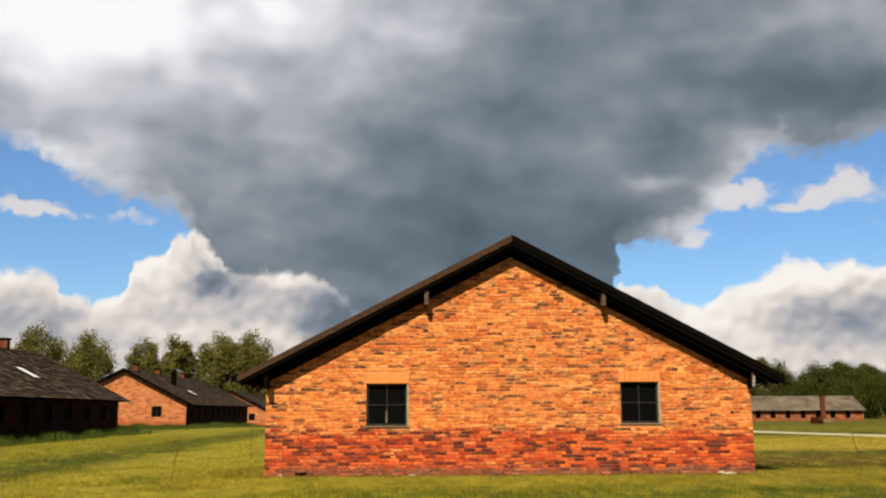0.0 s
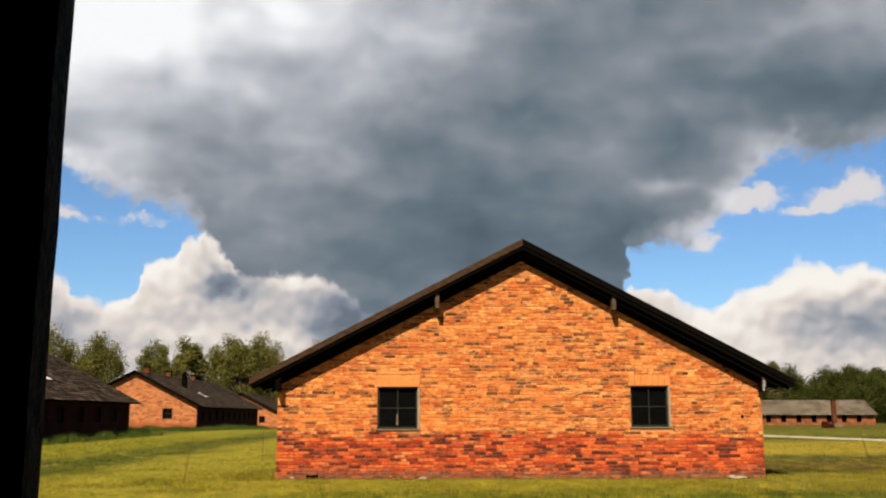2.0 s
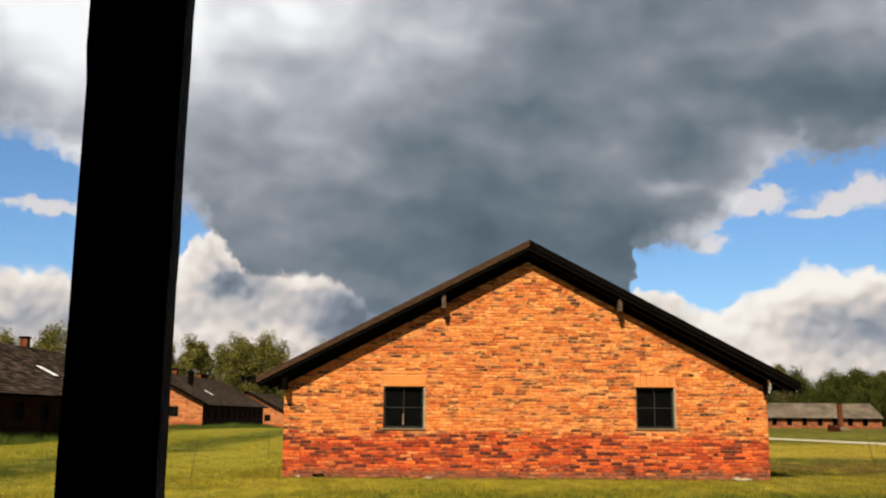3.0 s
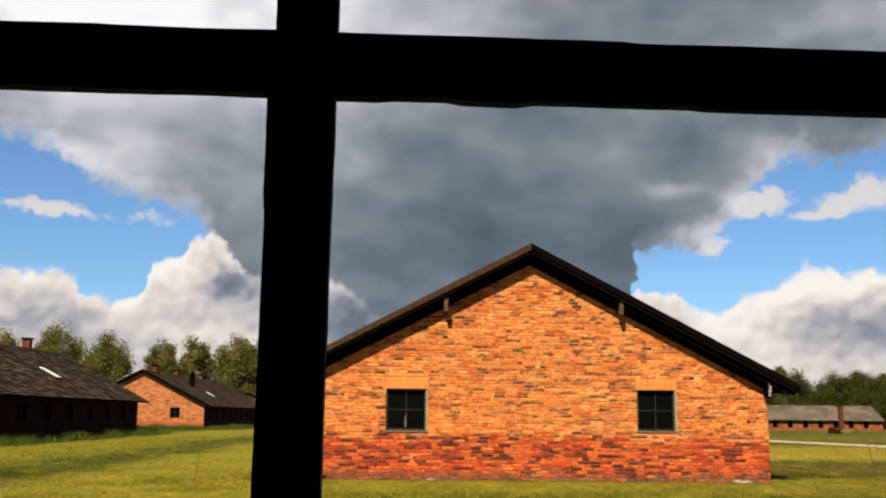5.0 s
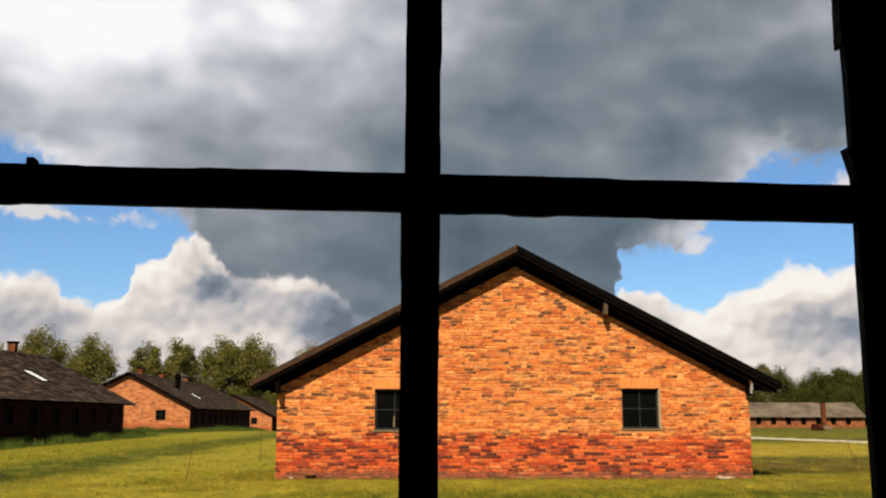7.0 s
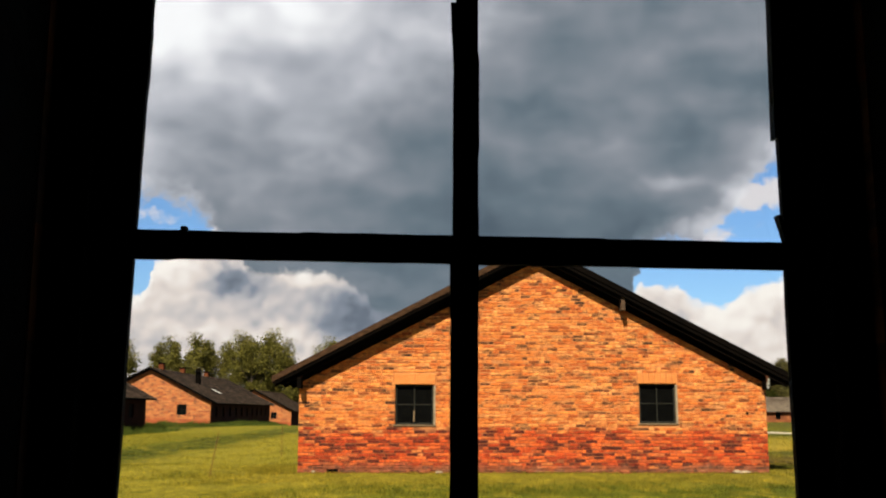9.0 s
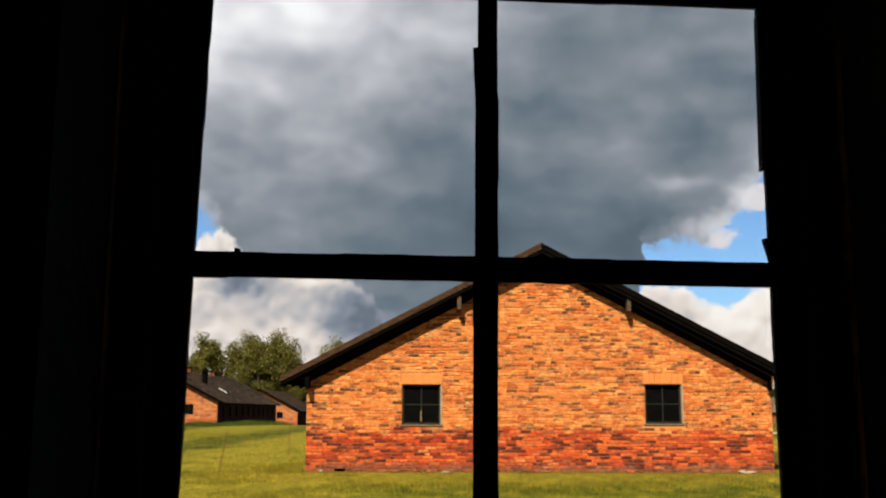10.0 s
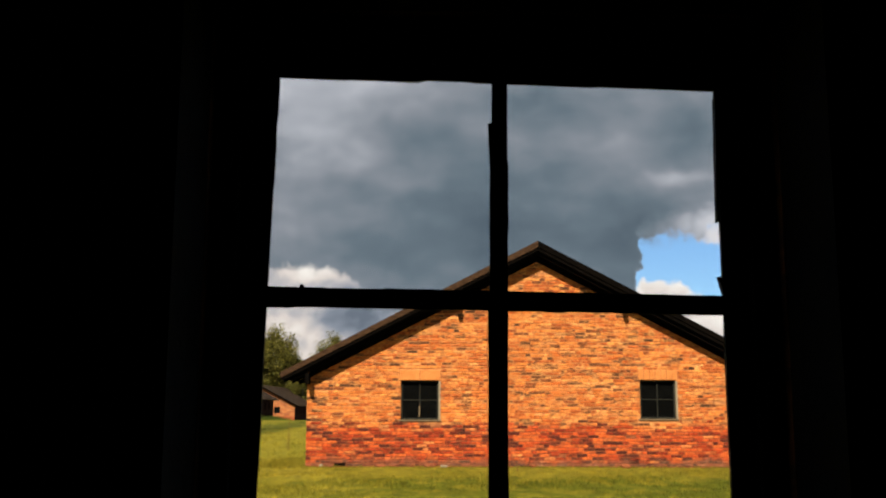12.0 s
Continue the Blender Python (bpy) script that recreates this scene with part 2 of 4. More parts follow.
def brick_material(name, single):
    """Handmade bricks: buff and orange above, deep red in the plinth courses."""
    m = Mat(name, 0.9, 0, 0.2)
    if single:
        rnd = m.node("ShaderNodeObjectInfo").outputs["Random"]
    else:
        rnd = m.node("ShaderNodeNewGeometry").outputs["Random Per Island"]
    p = m.place()
    upper = m.ramp(rnd, [(0.0, (0.050, 0.022, 0.010)), (0.05, (0.120, 0.038, 0.013)), (0.10, (0.270, 0.060, 0.014)), (0.26, (0.385, 0.090, 0.017)), (0.48, (0.470, 0.145, 0.029)),
                         (0.70, (0.535, 0.200, 0.049)), (0.87, (0.570, 0.250, 0.083)), (0.93, (0.370, 0.080, 0.016)), (0.97, (0.190, 0.050, 0.016)), (1.0, (0.060, 0.026, 0.012))])
    lower = m.ramp(rnd, [(0.0, (0.060, 0.010, 0.005)), (0.14, (0.170, 0.019, 0.006)), (0.35, (0.300, 0.035, 0.008)), (0.55, (0.400, 0.058, 0.011)), (0.78, (0.480, 0.100, 0.020)), (0.9, (0.250, 0.028, 0.008)), (1.0, (0.500, 0.160, 0.045))])
    z = m.height(p)[2]
    odd = m.math("MULTIPLY", m.math("SUBTRACT", rnd, 0.5), 0.24)
    blotch = m.noise(m.place((1, 1, 1.8)), 1.5, 5, 0.65)
    upper = m.mix(m.step(m.math("ADD", blotch, odd), 0.52, 0.66, 0.0, 0.65), upper, (0.355, 0.085, 0.017))
    pale = m.noise(m.place((2, 2, 6)), 1.3, 5, 0.7)
    upper = m.mix(m.step(pale, 0.50, 0.66, 0.0, 0.7), upper, (0.520, 0.235, 0.075))
    # single bricks and short runs of them burnt or sooted dark, gathered in loose clusters
    burnt = m.math("ADD", m.noise(m.place((1.3, 1.3, 5.5)), 1.3, 5, 0.75), odd)
    upper = m.mix(m.step(burnt, 0.580, 0.650, 0.0, 0.85), upper, (0.066, 0.030, 0.014))
    damp = m.math("ADD", m.noise(m.place((1, 1, 2.6)), 1.9, 4, 0.7), m.math("MULTIPLY", odd, -0.8))
    lower = m.mix(m.step(damp, 0.52, 0.64, 0.0, 0.85), lower, (0.045, 0.012, 0.008))
    edge = m.math("ADD", z, m.math("ADD", m.math("MULTIPLY", m.math("SUBTRACT", m.noise(p, 1.1, 4), 0.5), 0.9), m.math("MULTIPLY", odd, 1.0)))
    col = m.mix(m.step(edge, 0.88, 1.12), lower, upper)
    foot = m.step(m.math("ADD", z, m.math("MULTIPLY", m.math("SUBTRACT", m.noise(p, 2.3, 3), 0.5), 0.45)), 0.05, 0.24, 0.8, 0.0)
    col = m.mix(foot, col, m.ramp(m.noise(p, 3.5, 4), [(0.35, (0.060, 0.026, 0.016)), (0.6, (0.150, 0.072, 0.042)), (0.78, (0.260, 0.165, 0.110))]))
    grain = m.noise(m.place((1, 1, 1.6)), 19, 4, 0.7)
    col = m.mix(0.65, col, m.ramp(grain, [(0.32, (0.28, 0.24, 0.22)), (0.60, (1.2, 1.2, 1.2))]), "MULTIPLY")
    rough_patch = m.noise(m.place((1, 1, 1.3)), 9, 3, 0.6)
    col = m.mix(0.6, col, m.ramp(rough_patch, [(0.33, (0.5, 0.42, 0.38)), (0.6, (1.2, 1.2, 1.2))]), "MULTIPLY")
    pits = m.noise(m.place((6, 6, 15)), 1.6, 5, 0.75)
    col = m.mix(m.step(pits, 0.57, 0.67, 0.0, 0.8), col, (0.050, 0.022, 0.010))
    return m.done(col, m.noise(p, 60, 4, 0.7), 0.6, 0.012)


def plain_material(name, dark, light, scale, rough=0.85, spec=0.3, stretch=(1, 1, 1), bump=0.4, local=False, metal=0.0):
    m = Mat(name, rough, metal, spec)
    p = m.place(stretch, local)
    n1, n2 = m.noise(p, scale, 5, 0.65), m.noise(p, scale * 7, 3, 0.6)
    col = m.ramp(m.math("ADD", m.math("MULTIPLY", n1, 0.65), m.math("MULTIPLY", n2, 0.35)), [(0.35, dark), (0.65, light)])
    return m.done(col, n2, bump, 0.008)


M_BRICK = brick_material("brick_joined", False)
M_BRICK_ONE = brick_material("brick_single", True)


def mortar_material():
    m = Mat("lime_mortar", 0.95, 0, 0.2)
    p = m.place()
    n1, n2 = m.noise(p, 3, 5, 0.65), m.noise(p, 21, 3, 0.6)
    both = m.math("ADD", m.math("MULTIPLY", n1, 0.6), m.math("MULTIPLY", n2, 0.4))
    upper = m.ramp(both, [(0.36, (0.19, 0.068, 0.024)), (0.62, (0.42, 0.170, 0.060))])
    lower = m.ramp(both, [(0.36, (0.060, 0.016, 0.008)), (0.66, (0.260, 0.078, 0.030))])
    edge = m.math("ADD", m.height(p)[2], m.math("SUBTRACT", m.noise(p, 1.1, 4), 0.5))
    return m.done(m.mix(m.step(edge, 0.85, 1.10), lower, upper), n2, 0.5, 0.008)


M_MORTAR = mortar_material()
M_PALE = plain_material("pale_jamb_render", (0.15, 0.115, 0.080), (0.26, 0.21, 0.15), 6, 0.95)
M_BARGE = plain_material("weathered_board", (0.010, 0.006, 0.004), (0.062, 0.033, 0.019), 7, 0.95, 0.04, (1, 1, 2.5))
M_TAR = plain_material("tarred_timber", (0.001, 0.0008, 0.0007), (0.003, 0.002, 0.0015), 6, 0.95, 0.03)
M_PURLIN = plain_material("purlin_end", (0.020, 0.011, 0.006), (0.075, 0.040, 0.020), 8, 0.8)
M_FRAME = plain_material("grey_paint", (0.006, 0.0065, 0.0055), (0.028, 0.028, 0.024), 14, 0.85, 0.08)
M_SILL = plain_material("pale_render", (0.0768, 0.0501, 0.0288), (0.126, 0.0902, 0.0536), 7, 0.9)
M_LINTEL = plain_material("orange_lintel_brick", (0.36, 0.1104, 0.023), (0.444, 0.1656, 0.045), 6, 0.9)
# Sash seen against the light: the silhouette's dark is in this colour
M_SASH = plain_material("backlit_sash", (0.004, 0.004, 0.004), (0.010, 0.009, 0.008), 25, 0.75, 0.15)
# The unlit room: its darkness is put into the near-black limewash
M_ROOM_DARK = plain_material("unlit_limewash", (0.006, 0.006, 0.006), (0.014, 0.013, 0.012), 2.5, 0.95, 0.1)
M_RUST = plain_material("rusty_iron", (0.06, 0.0176, 0.007), (0.12, 0.0413, 0.015), 20, 0.85)
M_TRACK = plain_material("pale_gravel", (0.198, 0.169, 0.127), (0.292, 0.259, 0.203), 1.2, 0.95)
M_BARK = plain_material("bark", (0.05, 0.04, 0.03), (0.14, 0.11, 0.08), 3, 0.9)
M_ZINC = plain_material("pale_roof_light", (0.40, 0.41, 0.42), (0.62, 0.62, 0.62), 4, 0.4, 0.5)
M_CERAMIC = plain_material("white_ceramic", (0.10, 0.10, 0.095), (0.22, 0.22, 0.21), 9, 0.5, 0.3)


def roof_material(name="grey_tiles", pale=1.0):
    m = Mat(name, 0.9, 0, 0.1)
    p = m.place()
    rnd = m.node("ShaderNodeNewGeometry").outputs["Random Per Island"]
    a = m.ramp(rnd, [(0, (0.007, 0.005, 0.003)), (0.45, (0.026, 0.016, 0.011)), (0.8, (0.058, 0.037, 0.026)), (1, (0.130, 0.090, 0.066))])
    lichen = m.step(m.noise(m.place((0.5, 1.6, 0.5)), 0.9, 6, 0.75), 0.48, 0.66, 0.0, 0.75)
    col = m.mix(lichen, a, (0.082, 0.053, 0.038))
    moss = m.step(m.noise(m.place((1.6, 0.5, 1.6)), 0.8, 5, 0.7), 0.52, 0.68, 0.0, 0.7)
    col = m.mix(moss, col, (0.014, 0.011, 0.007))
    g = m.noise(p, 12, 4, 0.7)
    col = m.mix(0.6, col, m.ramp(g, [(0.3, (0.35, 0.35, 0.35)), (0.7, (1.15, 1.15, 1.15))]), "MULTIPLY")
    if pale > 1:
        col = m.mix(0.75, col, m.ramp(m.noise(m.place((0.35, 0.35, 0.35)), 1.0, 4, 0.7), [(0.35, (0.060, 0.047, 0.037)), (0.65, (0.140, 0.114, 0.090))]))
    return m.done(col, g, 0.5, 0.02)


M_ROOF = roof_material()
M_ROOF_PALE = roof_material("sun_bleached_tiles", 2.0)


def far_brick_material():
    """Brickwork of the houses farther off, coursed in the material."""
    m = Mat("far_brick", 0.92, 0, 0.2)
    p = m.place((1, 1, 1), True)
    b = m.node("ShaderNodeTexBrick")
    xyz = m.height(p)
    n = m.node("ShaderNodeCombineXYZ")
    m.link(m.math("ADD", xyz[0], xyz[1]), n.inputs[0])
    m.link(xyz[2], n.inputs[1])
    m.link(n.outputs[0], b.inputs["Vector"])
    b.inputs["Scale"].default_value = 1.0
    b.inputs["Brick Width"].default_value, b.inputs["Row Height"].default_value = 0.52, 0.154
    b.inputs["Mortar Size"].default_value = 0.012
    b.inputs["Color1"].default_value, b.inputs["Color2"].default_value = (0.400, 0.150, 0.048, 1), (0.250, 0.062, 0.018, 1)
    b.inputs["Mortar"].default_value = (0.190, 0.096, 0.055, 1)
    col = m.mix(m.step(m.noise(m.place((1.5, 1.5, 4), True), 1.3, 5, 0.75), 0.48, 0.60, 0.0, 0.85), b.outputs["Color"], (0.095, 0.040, 0.022))
    col = m.mix(m.step(m.math("ADD", xyz[2], m.noise(p, 0.6, 3)), 1.0, 1.6), (0.229, 0.053, 0.020), col)
    return m.done(col, m.noise(p, 8, 4), 0.4, 0.02)


M_FAR_BRICK = far_brick_material()


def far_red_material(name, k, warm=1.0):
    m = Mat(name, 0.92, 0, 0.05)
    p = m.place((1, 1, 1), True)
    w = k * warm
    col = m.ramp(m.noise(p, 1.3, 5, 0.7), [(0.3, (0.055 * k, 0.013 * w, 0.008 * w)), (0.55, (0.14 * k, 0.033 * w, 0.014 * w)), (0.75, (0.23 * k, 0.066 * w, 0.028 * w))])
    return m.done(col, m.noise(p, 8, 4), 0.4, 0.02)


# Same red brick, with the long walls' shade put into a darker colour
M_FAR_SHADED = far_red_material("red_brick_in_shade", 0.17)
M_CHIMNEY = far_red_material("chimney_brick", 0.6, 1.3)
# Sunlit copy of that brick for the far long wall
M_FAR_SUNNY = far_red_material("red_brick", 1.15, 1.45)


def glass_material(name, rough=0.0, tint=(0.97, 0.98, 0.97)):
    m = Mat(name, rough, 0, 0.03)
    m.b.inputs["Transmission Weight"].default_value = 1.0
    m.b.inputs["IOR"].default_value = 1.45
    return m.done(tint)


M_GLASS = glass_material("window_glass")
# Opaque panes: the unlit rooms behind are put into their near-black colour
M_OLD_GLASS = plain_material("old_glass_dark_room", (0.0006, 0.0006, 0.0006), (0.0020, 0.0021, 0.0021), 5, 0.7, 0.02, bump=0.05)


def meadow_colour(m):
    """Mown meadow: straw-coloured swaths between green strips."""
    p = m.place()
    xyz = m.height(p)
    wobble = m.math("MULTIPLY", m.math("SUBTRACT", m.noise(p, 0.11, 4, 0.6), 0.5), 3.4)
    x = m.math("ADD", xyz[0], wobble)
    band = m.ramp(m.math("MULTIPLY", m.math("ADD", x, 30), 1 / 36),
                  [(0.0, (0.0234, 0.0342, 0.0026)), (0.30, (0.0288, 0.0378, 0.0026)), (0.36, (0.135, 0.126, 0.0097)), (0.49, (0.117, 0.1152, 0.0088)),
                   (0.535, (0.040, 0.052, 0.003)), (0.585, (0.038, 0.050, 0.003)), (0.625, (0.18, 0.1602, 0.0194)), (0.76, (0.1485, 0.135, 0.0123)), (0.82, (0.092, 0.098, 0.007)), (1.0, (0.066, 0.080, 0.005))])
    y = m.math("ADD", xyz[1], m.math("MULTIPLY", wobble, 1.6))
    far = m.ramp(m.math("MULTIPLY", y, 1 / 120),
                 [(0.0, (0.052, 0.066, 0.004)), (0.17, (0.050, 0.064, 0.004)), (0.20, (0.0495, 0.0558, 0.0044)), (0.25, (0.0648, 0.0414, 0.0088)), (0.29, (0.0378, 0.0468, 0.0044)),
                  (0.32, (0.216, 0.1665, 0.0264)), (0.42, (0.1935, 0.1548, 0.0194)), (0.50, (0.034, 0.044, 0.003)), (0.66, (0.066, 0.070, 0.005)), (0.85, (0.034, 0.040, 0.004)), (1.0, (0.038, 0.040, 0.005))])
    col = m.mix(m.step(xyz[0], 5.0, 9.0), band, far)
    dry_strip = m.math("MULTIPLY", m.step(xyz[0], -5.5, -3.0), m.step(m.math("ADD", xyz[1], m.math("MULTIPLY", wobble, 0.35)), 18.4, 20.2, 0.0, 0.6))
    dry_strip = m.math("MULTIPLY", dry_strip, m.step(xyz[1], 24.0, 26.0, 1.0, 0.0))
    col = m.mix(dry_strip, col, (0.1935, 0.1575, 0.0194))
    straw = m.step(m.noise(m.place((1.0, 0.45, 1)), 1.5, 6, 0.72), 0.47, 0.64, 0.0, 0.62)
    col = m.mix(straw, col, (0.235, 0.192, 0.020))
    green = m.step(m.noise(m.place((1.0, 0.5, 1)), 0.75, 6, 0.72), 0.50, 0.66, 0.0, 0.6)
    col = m.mix(green, col, (0.066, 0.078, 0.002))
    tuft = m.noise(m.place((1.0, 0.6, 1)), 3.2, 5, 0.7)
    return m.mix(0.7, col, m.ramp(tuft, [(0.34, (0.52, 0.52, 0.25)), (0.58, (1.32, 1.22, 0.9))]), "MULTIPLY")


def ground_material():
    m = Mat("meadow", 0.95, 0, 0.1)
    col = meadow_colour(m)
    fine_grain = m.noise(m.place((1, 0.5, 1)), 7, 6, 0.8)
    col = m.mix(0.85, col, m.ramp(fine_grain, [(0.3, (0.273, 0.296, 0.234)), (0.68, (1.15, 1.12, 1.05))]), "MULTIPLY")
    return m.done(col, fine_grain, 0.8, 0.05)


M_GROUND = ground_material()


def leafy(name, stops, trans=0.45, meadow=False):
    m = Mat(name, 0.7, 0, 0.25)
    rnd = m.node("ShaderNodeNewGeometry").outputs["Random Per Island"]
    col = m.ramp(rnd, stops)
    if meadow:
        col = m.mix(1.0, meadow_colour(m), col, "MULTIPLY")
    m.b.inputs["Subsurface Weight"].default_value = 0.0
    mat = m.done(col)
    tr = m.node("ShaderNodeBsdfTranslucent")
    m.link(col, tr.inputs["Color"])
    mx = m.node("ShaderNodeMixShader")
    mx.inputs[0].default_value = trans
    out = m.t.nodes["Material Output"]
    m.link(m.b.outputs[0], mx.inputs[1])
    m.link(tr.outputs[0], mx.inputs[2])
    m.link(mx.outputs[0], out.inputs["Surface"])
    return mat


M_BLADE = leafy("grass_blade", [(0.0, (0.45, 0.52, 0.35)), (0.6, (1.10, 1.10, 0.9)), (0.93, (1.6, 1.45, 1.2)), (1.0, (2.6, 2.2, 2.2))], meadow=True)
M_WEED = leafy("tall_grass", [(0.0, (0.020, 0.036, 0.003)), (0.6, (0.052, 0.080, 0.007)), (1.0, (0.130, 0.150, 0.018))])
M_LEAF_A = leafy("grey_green_leaf", [(0.0, (0.032, 0.033, 0.005)), (0.6, (0.092, 0.086, 0.012)), (1.0, (0.190, 0.165, 0.030))], 0.38)
M_LEAF_B = leafy("dark_green_leaf", [(0.0, (0.010, 0.014, 0.001)), (0.6, (0.036, 0.046, 0.003)), (1.0, (0.110, 0.112, 0.010))])
M_LEAF_C = leafy("dull_birch_leaf", [(0.0, (0.036, 0.034, 0.009)), (0.6, (0.090, 0.080, 0.020)), (1.0, (0.175, 0.145, 0.046))])

# ---------------------------------------------------------------- mesh helpers


def mesh_of(name, verts, faces, material):
    me = bpy.data.meshes.new(name)
    me.from_pydata(verts, [], faces)
    me.materials.append(material)
    me.update()
    return me


def part(name, bm, material, parent=None, label=""):
    """Links a bmesh, or a mesh, as one object under a thing or a part."""
    if isinstance(bm, bmesh.types.BMesh):
        me = bpy.data.meshes.new(name)
        bmesh.ops.recalc_face_normals(bm, faces=bm.faces[:])
        bm.to_mesh(me)
        bm.free()
        me.materials.append(material)
    else:
        me = bm
    ob = new(name, me)
    ob.parent = parent
    return tagged(ob, label)


def box(bm, x0, x1, y0, y1, z0, z1, bevel=0.0):
    r = bmesh.ops.create_cube(bm, size=1.0)
    vs = r["verts"]
    for v in vs:
        v.co = Vector((x0 + (v.co.x + 0.5) * (x1 - x0), y0 + (v.co.y + 0.5) * (y1 - y0), z0 + (v.co.z + 0.5) * (z1 - z0)))
    if bevel:
        es = list({e for v in vs for e in v.link_edges})
        bmesh.ops.bevel(bm, geom=es, offset=bevel, segments=1, affect="EDGES")
    return bm


def boxes(*rows, bevel=0.0):
    bm = bmesh.new()
    for r in rows:
        box(bm, *r, bevel=bevel)
    return bm


def prism(bm, outline, y0, y1):
    """An outline in x and z, pushed from y0 to y1."""
    a = [bm.verts.new((x, y0, z)) for x, z in outline]
    b = [bm.verts.new((x, y1, z)) for x, z in outline]
    bm.faces.new(a)
    bm.faces.new(b[::-1])
    n = len(a)
    for i in range(n):
        bm.faces.new((a[i], b[i], b[(i + 1) % n], a[(i + 1) % n]))


def empty(name, label, category, group=""):
    return tagged(new(name), label, category, group)


def ground_z(x, y):
    s = min(max((y - 85) / 75, 0), 1)
    return -1.0 * s * s * (3 - 2 * s)


# ---------------------------------------------------------------- ground and track
def build_ground():
    xs = np.concatenate([-np.geomspace(1500, 45, 16), np.linspace(-42, 42, 57), np.geomspace(45, 1500, 16)])
    ys = np.concatenate([-np.geomspace(800, 40, 8), np.linspace(-35, 130, 100), np.geomspace(135, 2600, 26)])
    verts = []
    for y in ys:
        for x in xs:
            bumpy = 0.05 * noise.noise((x * 0.35, y * 0.35, 0)) + 0.02 * noise.noise((x * 1.3, y * 1.3, 4)) if 12 < y < 130 and not (-4 < x < 9.5 and 22 < y < 60) else 0.0
            verts.append((x, y, ground_z(x, y) + bumpy - 0.02))
    nx = len(xs)
    faces = [(j * nx + i, j * nx + i + 1, (j + 1) * nx + i + 1, (j + 1) * nx + i) for j in range(len(ys) - 1) for i in range(nx - 1)]
    me = mesh_of("ground", verts, faces, M_GROUND)
    for p in me.polygons:
        p.use_smooth = True
    tagged(new("ground", me), "mown meadow with straw and green strips", "ground", kind="structure")


build_ground()


def build_track():
    pts = [(8.0, 150.0), (15.0, 106.0), (21.0, 80.0), (24.4, 64.0), (27.6, 51.5), (31.5, 42.0), (37.0, 26.0)]
    verts, faces = [], []
    fine_pts = []
    for (xa, ya), (xb, yb) in zip(pts, pts[1:]):
        for k in range(12):
            fine_pts.append((xa + (xb - xa) * k / 12, ya + (yb - ya) * k / 12))
    for x, y in fine_pts:
        w = 1.15 + 0.25 * noise.noise((x, y * 0.4, 2))
        z = ground_z(x, y) + 0.03
        verts += [(x - w, y - 0.3 * w, z - 0.04), (x - w * 0.8, y - 0.24 * w, z), (x + w * 0.8, y + 0.24 * w, z), (x + w, y + 0.3 * w, z - 0.04)]
    for i in range(len(fine_pts) - 1):
        for k in range(3):
            a = 4 * i + k
            faces.append((a, a + 1, a + 5, a + 4))
    tagged(new("road", mesh_of("road", verts, faces, M_TRACK)), "pale gravel track across the meadow", "road", kind="structure")


build_track()

# ---------------------------------------------------------------- barracks
HALF, LENGTH, RIDGE, SLOPE, RUN = 5.70, 36.2, 5.52, 0.52, 6.35
THICK = 0.22


def roof_z(dx):
    return RIDGE - SLOPE * abs(dx)


def gable_wall(cx, y0, y1, holes):
    """A gable wall from y0 to y1 with openings (x0, x1, z0, z1) that go through it."""
    bm = bmesh.new()
    cuts = sorted({cx - HALF, cx, cx + HALF, *[h[0] for h in holes], *[h[1] for h in holes]})

    def top(x):
        return roof_z(x - cx) - THICK - 0.01

    for a, b in zip(cuts, cuts[1:]):
        inside = [h for h in holes if h[0] <= a + 1e-6 and b <= h[1] + 1e-6]
        if inside:
            _, _, z0, z1 = inside[0]
            prism(bm, [(a, -0.3), (b, -0.3), (b, z0), (a, z0)], y0, y1)
            prism(bm, [(a, z1), (b, z1), (b, top(b)), (a, top(a))], y0, y1)
        else:
            prism(bm, [(a, -0.3), (b, -0.3), (b, top(b)), (a, top(a))], y0, y1)
    return bm


def side_wall(x0, x1, y0, y1, windows, ztop):
    """A long wall with openings (y0, y1, z0, z1)."""
    bm = bmesh.new()
    cuts = sorted({y0, y1, *[w[0] for w in windows], *[w[1] for w in windows]})
    for a, b in zip(cuts, cuts[1:]):
        w = [w for w in windows if w[0] <= a + 1e-6 and b <= w[1] + 1e-6]
        if w:
            box(bm, x0, x1, a, b, -0.3, w[0][2])
            box(bm, x0, x1, a, b, w[0][3], ztop)
        else:
            box(bm, x0, x1, a, b, -0.3, ztop)
    return bm


